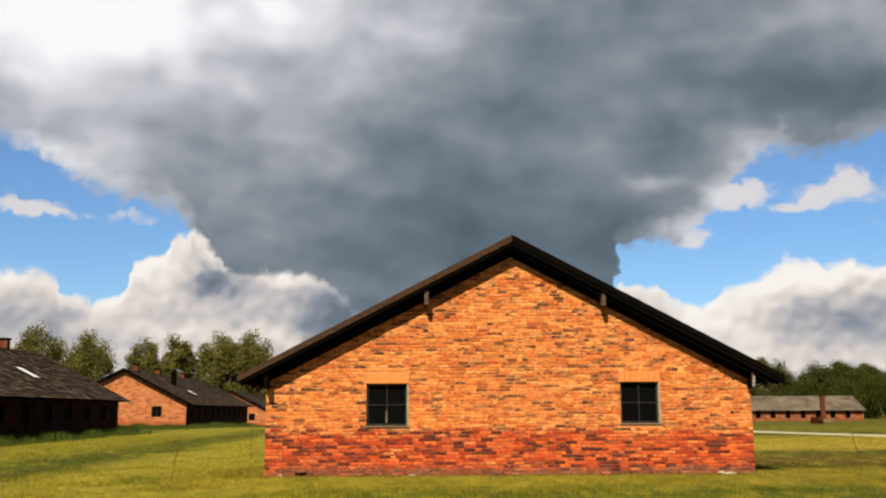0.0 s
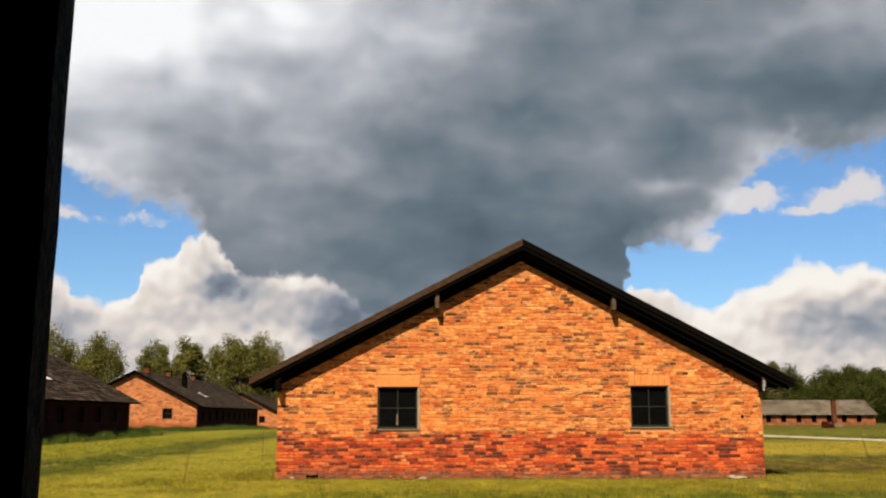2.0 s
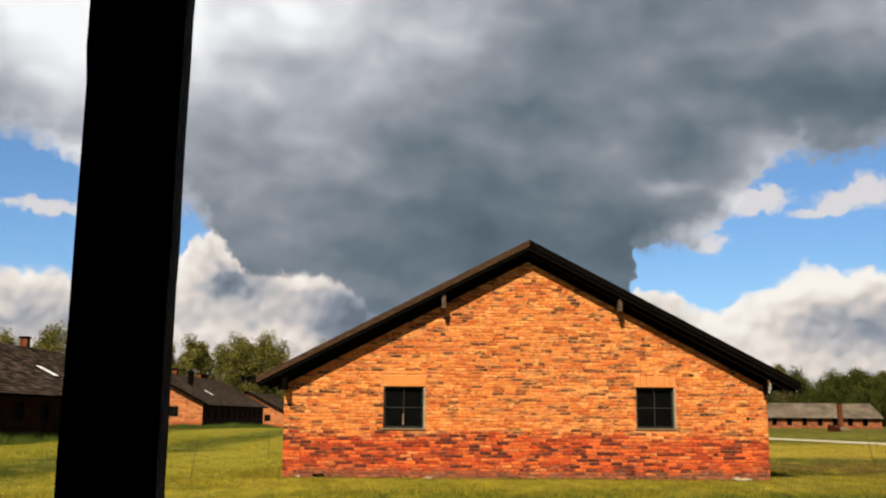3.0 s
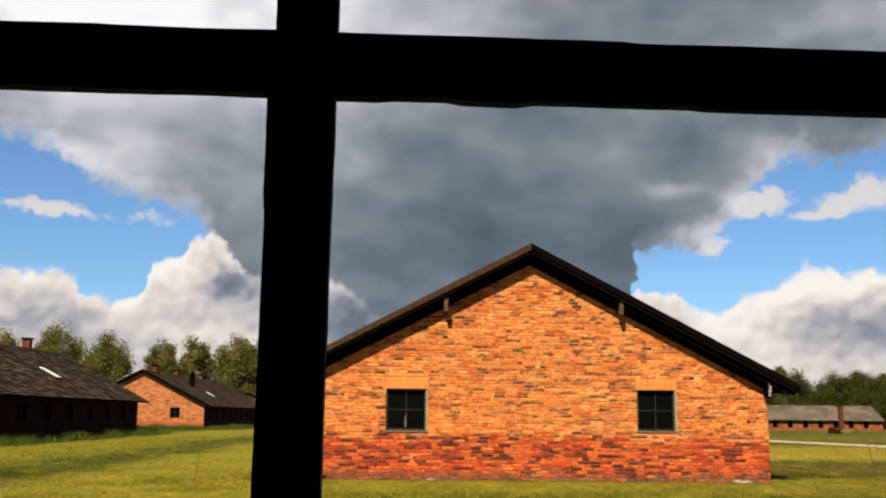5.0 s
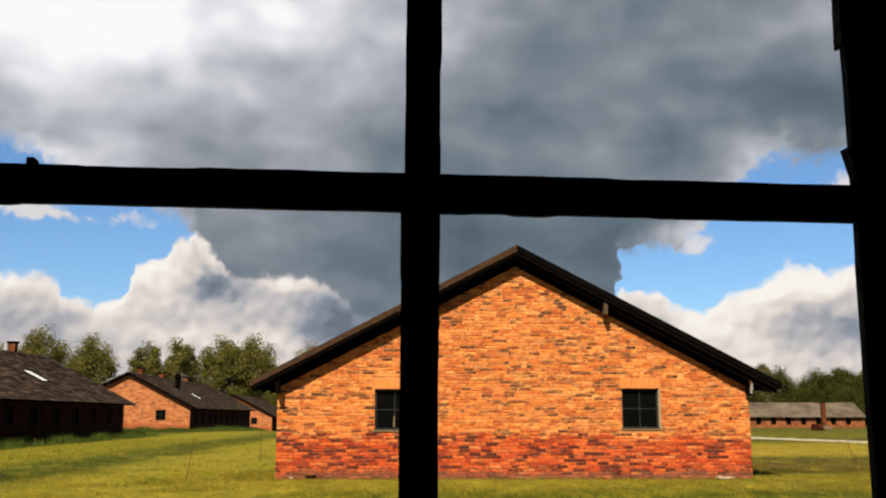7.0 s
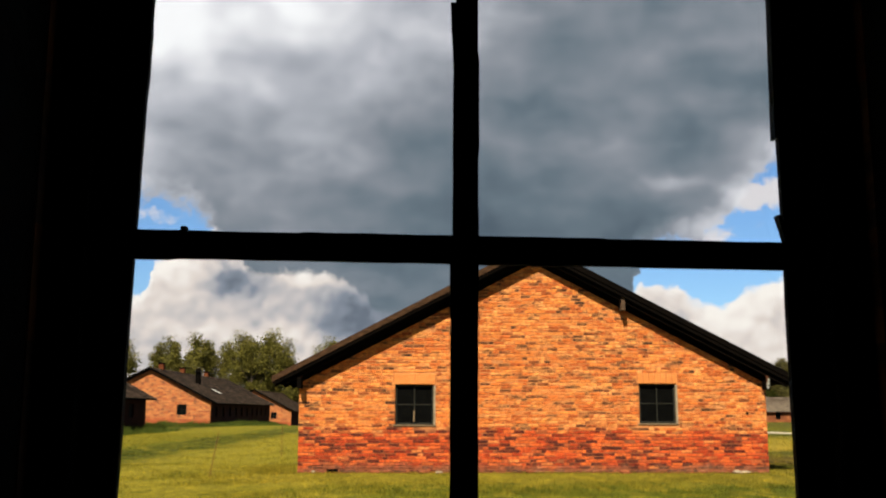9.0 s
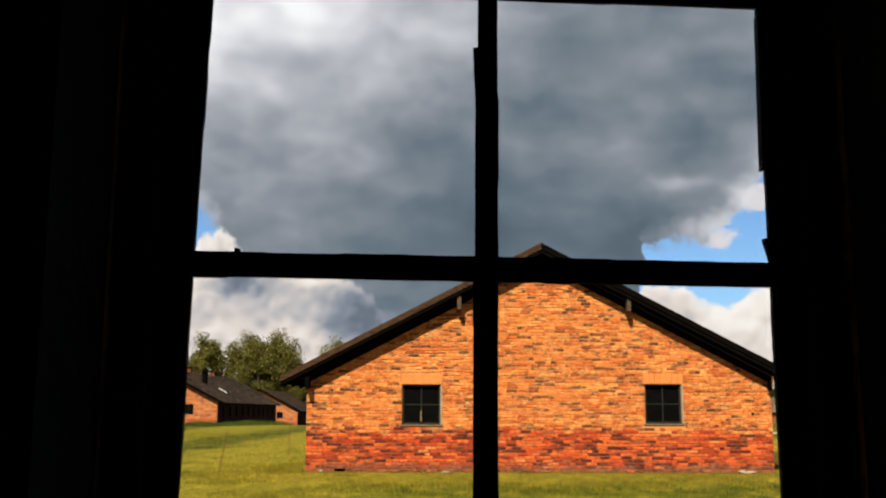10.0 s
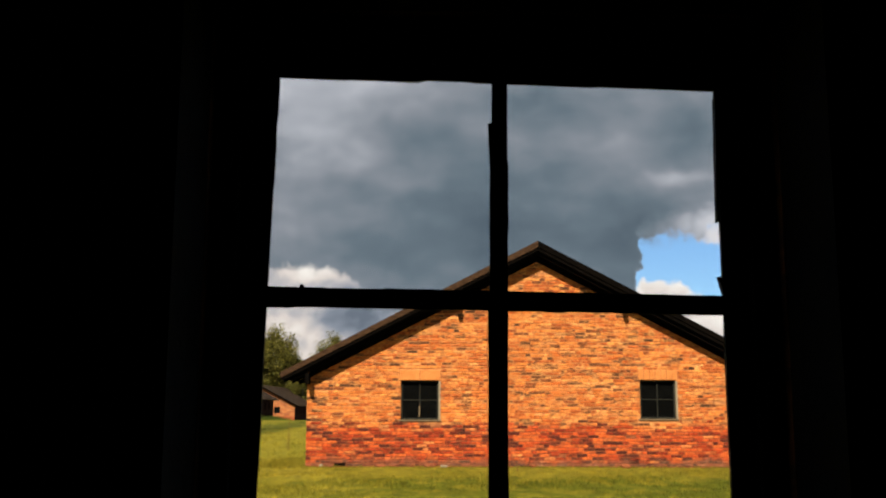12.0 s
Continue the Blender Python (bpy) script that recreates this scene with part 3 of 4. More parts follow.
def tile_courses(cx, y0, y1, side, tiles):
    """Overlapping courses of flat tiles on one roof slope, as stepped strips of single tiles."""
    verts, faces = [], []
    courses, run = 26, RUN
    rnd = random.Random(7 if side > 0 else 8)
    step = (y1 - y0) / tiles
    for c in range(courses):
        d0, d1 = run * c / courses, run * (c + 1) / courses + 0.05
        off = 0.5 * step * (c % 2)
        for k in range(tiles + (c % 2)):
            ya, yb = max(y0 + k * step - off, y0), min(y0 + (k + 1) * step - off, y1)
            lift = 0.035 * rnd.random()
            sag = -0.06 * math.sin(math.pi * (0.5 * (ya + yb) - y0) / (y1 - y0)) * (1 - c / courses)
            pts = []
            for d, up in ((d0, 0.005), (d1, 0.04 + lift)):
                for y in (ya + 0.008, yb - 0.008):
                    pts.append((cx + side * d, y, RIDGE - SLOPE * d + up + sag))
            b = len(verts)
            verts += pts
            low = [(pts[2][0], pts[2][1], pts[2][2] - 0.035), (pts[3][0], pts[3][1], pts[3][2] - 0.035)]
            verts += low
            faces += [(b, b + 1, b + 3, b + 2), (b + 2, b + 3, b + 5, b + 4)]
    return verts, faces


def roof_slab(bm, cx, y0, y1, side):
    prism(bm, [(cx, RIDGE - 0.08), (cx + side * RUN, RIDGE - SLOPE * RUN - 0.02), (cx + side * RUN, RIDGE - SLOPE * RUN - 0.10), (cx, RIDGE - THICK + 0.02)], y0, y1)


def old_window(parent, x0, x1, z0, z1, y, glass=M_OLD_GLASS):
    """A four-pane casement facing -y, its face at y."""
    w = 0.04
    frame_part = part("window", boxes((x0, x0 + w, y, y + 0.07, z0, z1), (x1 - w, x1, y, y + 0.07, z0, z1), (x0 + w, x1 - w, y, y + 0.07, z1 - w, z1), (x0 + w, x1 - w, y, y + 0.07, z0, z0 + w), bevel=0.006), M_FRAME, parent, "grey-painted four-pane casement window")
    cx, cz = (x0 + x1) / 2, (z0 + z1) / 2
    part("mullion", boxes((cx - 0.011, cx + 0.011, y + 0.012, y + 0.05, z0 + w, z1 - w), bevel=0.004), M_FRAME, frame_part)
    part("transom", boxes((x0 + w, x1 - w, y + 0.016, y + 0.046, cz - 0.010, cz + 0.010), bevel=0.004), M_FRAME, frame_part)
    for a, b in ((x0 + w, cx - 0.014), (cx + 0.014, x1 - w)):
        for c, d in ((z0 + w, cz - 0.012), (cz + 0.012, z1 - w)):
            part("pane", boxes((a, b, y + 0.03, y + 0.034, c, d)), glass, frame_part)
    return frame_part


def far_barrack(label, tiles=M_ROOF, long_wall=M_FAR_SHADED, sill=0.95):
    """One of the same brick houses, standing at its own origin: gable centre at x 0, gable face at y 0."""
    root = empty("barrack", label, "building", "rows of brick barracks")
    holes = [(-3.38, -2.43, 1.12, 2.1), (2.59, 3.49, 1.15, 2.1)]
    part("gable_wall", gable_wall(0, 0, 0.25, holes), M_FAR_BRICK, root)
    part("gable_wall", gable_wall(0, LENGTH - 0.25, LENGTH, holes), M_FAR_BRICK, root)
    openings = [(1.95 + 3.35 * k, 3.05 + 3.35 * k, sill, 2.12 if sill < 0.9 else 1.85) for k in range(10)]
    for s in (-1, 1):
        xa, xb = sorted((s * HALF, s * (HALF - 0.25)))
        part("side_wall", side_wall(xa, xb, 0.25, LENGTH - 0.25, openings, 2.28), long_wall, root, "red brick long wall with small windows, light and shade in its colour")
        for a, b, c, d in openings:
            x_out = s * (HALF - 0.10)
            fr = part("window", boxes((x_out - 0.03, x_out + 0.03, a, a + 0.06, c, d), (x_out - 0.03, x_out + 0.03, b - 0.06, b, c, d), (x_out - 0.03, x_out + 0.03, a + 0.06, b - 0.06, d - 0.06, d), (x_out - 0.03, x_out + 0.03, a + 0.06, b - 0.06, c, c + 0.06)), M_TAR, root)
            part("pane", boxes((x_out - 0.004, x_out + 0.004, a + 0.06, b - 0.06, c + 0.06, d - 0.06)), M_OLD_GLASS, fr)
    for h in holes:
        old_window(root, *h, 0.06)
    for s in (-1, 1):
        bm = bmesh.new()
        roof_slab(bm, 0, -0.38, LENGTH + 0.38, s)
        slab = part("roof", bm, M_TAR, root, "weathered grey tiled roof slope")
        v, f = tile_courses(0, -0.38, LENGTH + 0.38, s, 60)
        tagged(part("roof_tile", mesh_of("roof_tile", v, f, tiles), None, slab), kind="stuff")
        bm = bmesh.new()
        prism(bm, [(0, RIDGE + 0.02), (s * RUN, RIDGE - SLOPE * RUN + 0.02), (s * RUN, RIDGE - SLOPE * RUN - 0.16), (0, RIDGE - 0.14)], -0.42, -0.38)
        part("bargeboard", bm, M_TAR, slab)
    return root


main = empty("barrack", "one-storey brick barrack with orange gable, red plinth and dark roof", "building", "rows of brick barracks")
MX, MY = 2.73, 22.99
RX = 2.76
WIN = [(-0.65, 0.30, 1.12, 2.09), (5.31, 6.22, 1.16, 2.12)]
gable_front = part("gable_wall", gable_wall(MX, MY, MY + 0.25, WIN), M_MORTAR, main, "orange-buff brick gable with red lower courses")
part("gable_wall", gable_wall(MX, MY + LENGTH - 0.25, MY + LENGTH, []), M_FAR_BRICK, main)
for s in (-1, 1):
    xa, xb = sorted((MX + s * HALF, MX + s * (HALF - 0.25)))
    part("side_wall", side_wall(xa, xb, MY + 0.25, MY + LENGTH - 0.25, [], 2.28), M_FAR_SHADED, main)
    bm = bmesh.new()
    roof_slab(bm, RX, MY - 0.36, MY + LENGTH + 0.36, s)
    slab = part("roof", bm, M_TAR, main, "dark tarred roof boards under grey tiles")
    v, f = tile_courses(RX, MY - 0.36, MY + LENGTH + 0.36, s, 60)
    tagged(part("roof_tile", mesh_of("roof_tile", v, f, M_ROOF), None, slab), kind="stuff")
    # two boards on the verge, the upper one proud and paler
    z_tip = RIDGE - SLOPE * RUN
    bm = bmesh.new()
    prism(bm, [(RX, RIDGE + 0.05), (RX + s * RUN, z_tip + 0.05), (RX + s * (RUN - 0.01), z_tip - 0.08), (RX, RIDGE - 0.11)], MY - 0.41, MY - 0.36)
    part("bargeboard", bm, M_BARGE if s < 0 else M_TAR, slab, "weathered brown verge board" if s < 0 else "tar-black verge board")
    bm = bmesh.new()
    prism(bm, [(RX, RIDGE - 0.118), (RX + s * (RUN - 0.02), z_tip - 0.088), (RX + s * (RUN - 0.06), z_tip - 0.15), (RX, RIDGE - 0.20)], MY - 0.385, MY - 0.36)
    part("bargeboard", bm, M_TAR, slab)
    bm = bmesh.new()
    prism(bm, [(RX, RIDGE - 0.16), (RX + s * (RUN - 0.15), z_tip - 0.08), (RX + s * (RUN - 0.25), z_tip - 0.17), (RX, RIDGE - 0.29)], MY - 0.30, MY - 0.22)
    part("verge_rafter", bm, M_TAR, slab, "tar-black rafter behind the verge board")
    # added black board along the gable under the tiles, deepening the verge's shade
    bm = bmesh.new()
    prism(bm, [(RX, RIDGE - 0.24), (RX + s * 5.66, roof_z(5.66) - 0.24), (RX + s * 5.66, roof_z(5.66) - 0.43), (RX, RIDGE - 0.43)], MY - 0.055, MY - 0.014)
    part("shade_board", bm, M_TAR, slab, "added black board deepening the shade along the top of the gable")
    # rafters seen under the overhang at the eaves
    for k in range(24):
        y = MY - 0.2 + 1.55 * k
        bm = bmesh.new()
        prism(bm, [(RX + s * 5.2, roof_z(5.2) - 0.12), (RX + s * (RUN - 0.06), z_tip - 0.10), (RX + s * (RUN - 0.06), z_tip - 0.19), (RX + s * 5.2, roof_z(5.2) - 0.26)], y, y + 0.09)
        part("rafter", bm, M_TAR, slab)
for x, zt, zb, mat in ((0.69, 4.26, 3.91, M_PURLIN), (4.87, 4.22, 3.89, M_PURLIN), (-2.99, 2.25, 1.98, M_TAR), (8.35, 2.22, 1.98, M_TAR)):
    part("purlin", boxes((x, x + 0.10, MY - 0.33, MY + 3.0, zb, zt), bevel=0.01), mat, main, "sawn purlin end under the verge")

for x0, x1, z0, z1 in WIN:
    w = old_window(main, x0 + 0.01, x1 - 0.01, z0 + 0.01, z1 - 0.01, MY + 0.07)
    part("sill", boxes((x0 - 0.05, x1 + 0.05, MY - 0.028, MY + 0.10, z0 - 0.036, z0 + 0.004), bevel=0.010), M_SILL, w, "pale worn sill")
    part("reveal", boxes((x1 - 0.012, x1 + 0.035, MY - 0.018, MY + 0.06, z0 + 0.01, z1 - 0.02), bevel=0.006), M_PALE, w, "pale strip of jamb render")
    n = 2 if x0 < 0 else 7
    for k in range(n):
        a = x0 - 0.04 + (x1 - x0 + 0.08) * k / n
        b = x0 - 0.04 + (x1 - x0 + 0.08) * (k + 1) / n
        out = 0.012 + 0.012 * ((k * 7) % 3) / 2
        part("lintel_brick", boxes((a + 0.008, b - 0.008, MY - out, MY + 0.05, z1 + 0.004, z1 + 0.262), bevel=0.008), M_LINTEL, w)
# scraps of paint and board left in the first window
part("torn_strip", boxes((-0.205, -0.165, MY + 0.055, MY + 0.066, 1.20, 1.46), bevel=0.004), M_SILL, main)
# Holes as thin black blocks on the wall, their inner shade in the colour
part("vent_hole_dark", boxes((-2.27, -2.0, MY - 0.016, MY + 0.01, 0.01, 0.075)), M_TAR, main)
part("putlog_hole_dark", boxes((7.92, 7.99, MY - 0.016, MY + 0.01, 1.38, 1.44)), M_TAR, main)

# ceramic insulators under the eaves
ins = empty("insulator", "small white ceramic cable insulators on an iron hook", "insulator")
ins.location = (8.36, MY - 0.37, 2.04)
for k, (r, z) in enumerate(((0.030, 0.0), (0.042, 0.09), (0.030, 0.17))):
    bm = bmesh.new()
    bmesh.ops.create_cone(bm, cap_ends=True, segments=12, radius1=r, radius2=r * 0.7, depth=0.07)
    bmesh.ops.translate(bm, verts=bm.verts[:], vec=(0.01 * k, -0.03, z))
    part("ceramic_cup", bm, M_CERAMIC, ins)
part("iron_hook", boxes((-0.008, 0.012, -0.03, 0.06, -0.02, 0.27)), M_RUST, ins)

# ---------------------------------------------------------------- the other barracks
h = far_barrack("brick barrack with long tiled roof seen from its shaded side")
h.matrix_world = pose(-25.0, 33.0, 0.0)
house_b = copy_thing(h, pose(-25.05, 91.0, -0.15))
house_b["label"] = "brick barrack with sunlit gable and grey tiled roof"
house_c = copy_thing(h, pose(-25.1, 149.0, -1.0))
house_c["label"] = "farther brick barrack half hidden behind the others"
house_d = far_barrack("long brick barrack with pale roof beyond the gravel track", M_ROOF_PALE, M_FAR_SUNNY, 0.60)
house_d.matrix_world = pose(65.8, 215.0 + HALF, -1.0, 0, 0, -90)


def brick_stack(name, x, y, z, w, top, label):
    root = tagged(part(name, boxes((x - w / 2, x + w / 2, y - w / 2, y + w / 2, z, top), bevel=0.03), M_CHIMNEY), label, "chimney")
    part("cap", boxes((x - w / 2 - 0.07, x + w / 2 + 0.07, y - w / 2 - 0.07, y + w / 2 + 0.07, top, top + 0.12), bevel=0.03), M_TAR, root)
    return root


for x, y, top in ((-25.0, 63.4, 6.0), (-25.05, 95.0, 5.85), (-25.05, 103.5, 5.75), (-25.05, 115.0, 5.75)):
    brick_stack("roof_chimney", x, y, 4.9, 0.50, top, "short red brick chimney on the ridge")
pipe = empty("vent_pipe", "black iron stove pipe with a cowl on the roof", "vent")
pipe.location = (-22.6, 100.0, 3.75)
bm = bmesh.new()
bmesh.ops.create_cone(bm, cap_ends=True, segments=14, radius1=0.28, radius2=0.28, depth=1.5)
bmesh.ops.translate(bm, verts=bm.verts[:], vec=(0, 0, 0.75))
part("pipe", bm, M_TAR, pipe)
bm = bmesh.new()
bmesh.ops.create_cone(bm, cap_ends=True, segments=14, radius1=0.45, radius2=0.12, depth=0.35)
bmesh.ops.translate(bm, verts=bm.verts[:], vec=(0, 0, 1.7))
part("cowl", bm, M_TAR, pipe)


def roof_light(cx, cy, d, w, l, z_off):
    """A pale roof light lying on the sunny slope, d metres down from the ridge."""
    root = empty("roof_light", "pale glazed roof light lying on the tiles", "skylight", "roof lights")
    z = RIDGE - SLOPE * d + z_off + 0.07
    root.matrix_world = Matrix.Translation((cx + d, cy, z)) @ Matrix.Rotation(math.atan(SLOPE), 4, "Y")
    part("curb", boxes((-l / 2 - 0.05, l / 2 + 0.05, -w / 2 - 0.05, w / 2 + 0.05, -0.04, 0.05), bevel=0.015), M_FRAME, root)
    part("pane", boxes((-l / 2, l / 2, -w / 2, w / 2, 0.05, 0.07), bevel=0.005), M_ZINC, root)


roof_light(-25.0, 57.6, 3.7, 0.75, 1.25, 0.0)
roof_light(-25.05, 101.0, 4.1, 0.7, 1.0, -0.15)

stack = brick_stack("chimney_stack", 92.6, 214.3, -1.1, 0.85, 4.3, "tall brick stack against the far barrack")
ruin = empty("ruin", "low broken brick wall with a pale slab", "ruin")
ruin.location, ruin.scale = (73.3, 171.0, ground_z(73.3, 171.0) - 0.03), (0.62, 0.62, 0.62)
bm = bmesh.new()
prism(bm, [(-2.6, 0), (1.3, 0), (0.8, 0.7), (-0.6, 1.5), (-2.2, 1.9), (-2.6, 1.7)], -0.3, 0.3)
part("broken_wall", bm, M_FAR_SHADED, ruin)
bm = bmesh.new()
prism(bm, [(0.6, 0.55), (3.3, 0.2), (3.2, 1.0), (1.6, 1.5), (1.0, 1.3)], -0.9, -0.4)
part("slab", bm, M_SILL, ruin)

# ---------------------------------------------------------------- rubble along the foot of the gable
rub = random.Random(5)
for k in range(11):
    bm = bmesh.new()
    bmesh.ops.create_icosphere(bm, subdivisions=2, radius=1.0)
    sx, sy, sz = rub.uniform(0.04, 0.16), rub.uniform(0.04, 0.08), rub.uniform(0.025, 0.06)
    for v in bm.verts:
        d = 1 + 0.45 * noise.noise(v.co * 1.3 + Vector((k * 3.1, 0, 0)))
        v.co = Vector((v.co.x * sx * d, v.co.y * sy * d, v.co.z * sz * d))
    stone = part("stone", bm, M_PALE if k % 3 == 0 else M_MORTAR)
    tagged(stone, "pale chip of mortar lying against the wall" if k % 3 == 0 else "broken piece of brick lying against the wall", "stone", "rubble at the wall's foot")
    stone.location = (rub.uniform(-2.6, 8.2), MY - 0.07 - sy - rub.uniform(0, 0.12), sz * 0.4)

# ---------------------------------------------------------------- thin iron rods in the meadow


def rod(x, y, top_x, height):
    root = empty("iron_rod", "thin rusty iron rod leaning in the grass", "rod", "rusty rods in the meadow")
    root.location = (x, y, ground_z(x, y) - 0.08)
    bm = bmesh.new()
    r = bmesh.ops.create_cone(bm, cap_ends=True, segments=8, radius1=0.009, radius2=0.007, depth=height + 0.08)
    for v in bm.verts:
        t = v.co.z / (height + 0.08) + 0.5
        v.co = Vector((v.co.x + top_x * t + 0.015 * math.sin(5 * t), v.co.y, t * (height + 0.08)))
    part("shaft", bm, M_RUST, root)
    bm = bmesh.new()
    bmesh.ops.create_icosphere(bm, subdivisions=1, radius=0.014)
    bmesh.ops.translate(bm, verts=bm.verts[:], vec=(top_x, 0, height + 0.08))
    part("tip", bm, M_RUST, root)


rod(-4.84, 21.9, 0.20, 0.98)
rod(-4.55, 31.6, 0.03, 0.95)
rod(11.55, 24.2, -0.22, 1.05)
rod(2.08, 21.3, 0.0, 0.22)

# ---------------------------------------------------------------- trees


def crown_mesh(name, seed, width, height, leaf, count, clumps, material, low=0.12):
    """Many small leaf blades gathered in clumps, with an uneven outline and gaps."""
    rng = np.random.default_rng(seed)
    cz = height * (0.5 + low / 2)
    a = rng.uniform(0, 2 * np.pi, clumps)
    u = rng.uniform(-1, 1, clumps)
    rad = rng.uniform(0.45, 1.0, clumps) ** 0.6
    s = np.sqrt(1 - u * u)
    mids = np.stack([np.cos(a) * s * rad * width / 2, np.sin(a) * s * rad * width / 2, cz + u * rad * height * (1 - low) / 2], 1)
    mids[:, 0] *= 1 - 0.25 * np.clip(u, 0, 1)
    size = rng.uniform(0.11, 0.22, clumps) * width
    which = rng.integers(0, clumps, count)
    off = np.clip(rng.normal(0, 0.48, (count, 3)), -0.9, 0.9)
    centre = mids[which] + off * size[which][:, None] * np.array([1, 1, 1.15])
    centre[:, 2] = np.clip(centre[:, 2], 0.3, None)
    d1 = rng.normal(0, 1, (count, 3))
    d1 /= np.linalg.norm(d1, axis=1)[:, None]
    d2 = np.cross(d1, rng.normal(0, 1, (count, 3)))
    d2 /= np.linalg.norm(d2, axis=1)[:, None]
    ln = (leaf * rng.uniform(0.6, 1.4, count))[:, None]
    quad = np.stack([centre - d1 * ln, centre - d2 * ln * 0.55, centre + d1 * ln, centre + d2 * ln * 0.55], 1).reshape(-1, 3)
    faces = np.arange(count * 4).reshape(-1, 4)
    return mesh_of(name, quad.tolist(), faces.tolist(), material)


def limb(bm, a, b, r0, r1, seg=7):
    a, b = Vector(a), Vector(b)
    axis = (b - a).normalized()
    side = axis.orthogonal().normalized()
    other = axis.cross(side)
    rings = []
    for p, r in ((a, r0), (b, r1)):
        rings.append([bm.verts.new(p + (side * math.cos(2 * math.pi * k / seg) + other * math.sin(2 * math.pi * k / seg)) * r) for k in range(seg)])
    for k in range(seg):
        bm.faces.new((rings[0][k], rings[0][(k + 1) % seg], rings[1][(k + 1) % seg], rings[1][k]))


def tree(label, seed, width, height, leaf, count, clumps, material, low=0.12, group="trees beyond the barracks"):
    rng = random.Random(seed)
    root = empty("tree", label, "tree", group)
    bm = bmesh.new()
    limb(bm, (0, 0, -0.3), (0.1, 0, height * 0.3), 0.32, 0.24, 9)
    limb(bm, (0.1, 0, height * 0.3), (0.0, 0.1, height * 0.8), 0.24, 0.07, 9)
    for k in range(9):
        a = k * 2.4 + rng.random()
        z = height * (0.22 + 0.06 * k)
        limb(bm, (0.05, 0, z), (math.cos(a) * width * 0.36, math.sin(a) * width * 0.36, z + height * 0.2), 0.11, 0.03)
    part("trunk", bm, M_BARK, root)
    part("crown", crown_mesh("crown", seed, width, height, leaf, count, clumps, material, low), None, root)
    return root


kinds = [tree("grey-green broadleaf tree with a full rounded crown", 11, 9.4, 16.4, 0.17, 26000, 80, M_LEAF_A),
         tree("grey-green broadleaf tree with a narrow crown", 12, 6.6, 14.9, 0.17, 19000, 60, M_LEAF_A),
         tree("dark green broadleaf tree at the wood's edge", 13, 11.0, 15.0, 0.20, 24000, 70, M_LEAF_B, 0.02, group="wood on the far side"),
         tree("dull birch in the distant wood", 14, 7.0, 16.5, 0.20, 17000, 55, M_LEAF_C, 0.0, group="wood on the far side")]
spots = [[(-65.0, 180, 0, 1.02), (-55.4, 178, 70, 0.93), (-27.0, 182, 40, 0.95), (-34.0, 184, 200, 0.94), (-76.0, 183, 120, 0.95), (-17.5, 190, 250, 0.9), (-21.5, 176, 10, 0.55), (-26.0, 188, 310, 0.7)],
         [(-46.3, 180, 0, 0.98), (-40.2, 181, 90, 1.02), (-59.0, 184, 150, 0.86), (-30.5, 178, 30, 0.97)],
         [(112.0, 262, 0, 1.04), (121.0, 266, 80, 1.08), (131.0, 270, 160, 1.02), (104.0, 270, 200, 1.1), (126.5, 275, 100, 1.08), (138.0, 276, 60, 0.95), (126.0, 258, 240, 0.8), (116.0, 255, 30, 0.72), (98.0, 265, 20, 1.0), (116.5, 270, 150, 0.9), (108.0, 258, 290, 0.75), (124.0, 282, 60, 0.95)],
         [(136.0, 285, 0, 1.05), (141.0, 290, 60, 1.0), (147.0, 284, 100, 1.04), (152.0, 292, 170, 1.0), (158.0, 286, 220, 1.05), (144.0, 300, 10, 1.05), (164.0, 290, 80, 1.0), (139.0, 278, 200, 0.7), (146.0, 277, 20, 0.65), (153.0, 279, 290, 0.7), (160.0, 277, 110, 0.68), (133.0, 296, 300, 1.1), (155.0, 302, 130, 1.08), (97.0, 262, 40, 1.08)]]
for first, rows, grown in zip(kinds, spots, (1.04, 1.04, 0.93, 0.86)):
    for k, (x, y, turn, size) in enumerate(rows):
        size *= grown
        m = pose(x, y, ground_z(x, y), 0, 0, turn)
        if k == 0:
            first.matrix_world = m @ Matrix.Scale(size, 4)
        else:
            copy_thing(first, m).scale = (size, size, size)

# ---------------------------------------------------------------- the dark room and its window
WY0, WY1 = -0.26, 0.05
OX0, OX1, OZ0, OZ1 = -0.47, 0.48, 1.18, 2.15
RX0, RX1, RY0, RZ1 = -2.72, 8.18, -14.0, 2.24
IN1 = -0.062
# Room surfaces carry the lack of light in their colour
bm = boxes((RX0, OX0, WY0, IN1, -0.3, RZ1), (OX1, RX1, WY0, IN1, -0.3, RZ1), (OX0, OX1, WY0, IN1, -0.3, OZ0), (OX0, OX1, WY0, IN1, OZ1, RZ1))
tagged(part("wall_north", bm, M_ROOM_DARK), "wall round the window with the room's dark in its colour", "wall", kind="structure")
tagged(part("wall_south", boxes((RX0, RX1, RY0 - 0.12, RY0, -0.3, RZ1)), M_ROOM_DARK), "end wall of the room with its dark in the colour", "wall", kind="structure")
tagged(part("wall_west", boxes((RX0 - 0.12, RX0, RY0, IN1, -0.3, RZ1)), M_ROOM_DARK), "long wall of the room with its dark in the colour", "wall", kind="structure")
tagged(part("wall_east", boxes((RX1, RX1 + 0.12, RY0, IN1, -0.3, RZ1)), M_ROOM_DARK), "long wall of the room with its dark in the colour", "wall", kind="structure")
tagged(part("ceiling", boxes((RX0 - 0.12, RX1 + 0.12, RY0 - 0.12, IN1, RZ1, RZ1 + 0.06)), M_ROOM_DARK), "boarded ceiling with the room's dark in its colour", "ceiling", kind="structure")
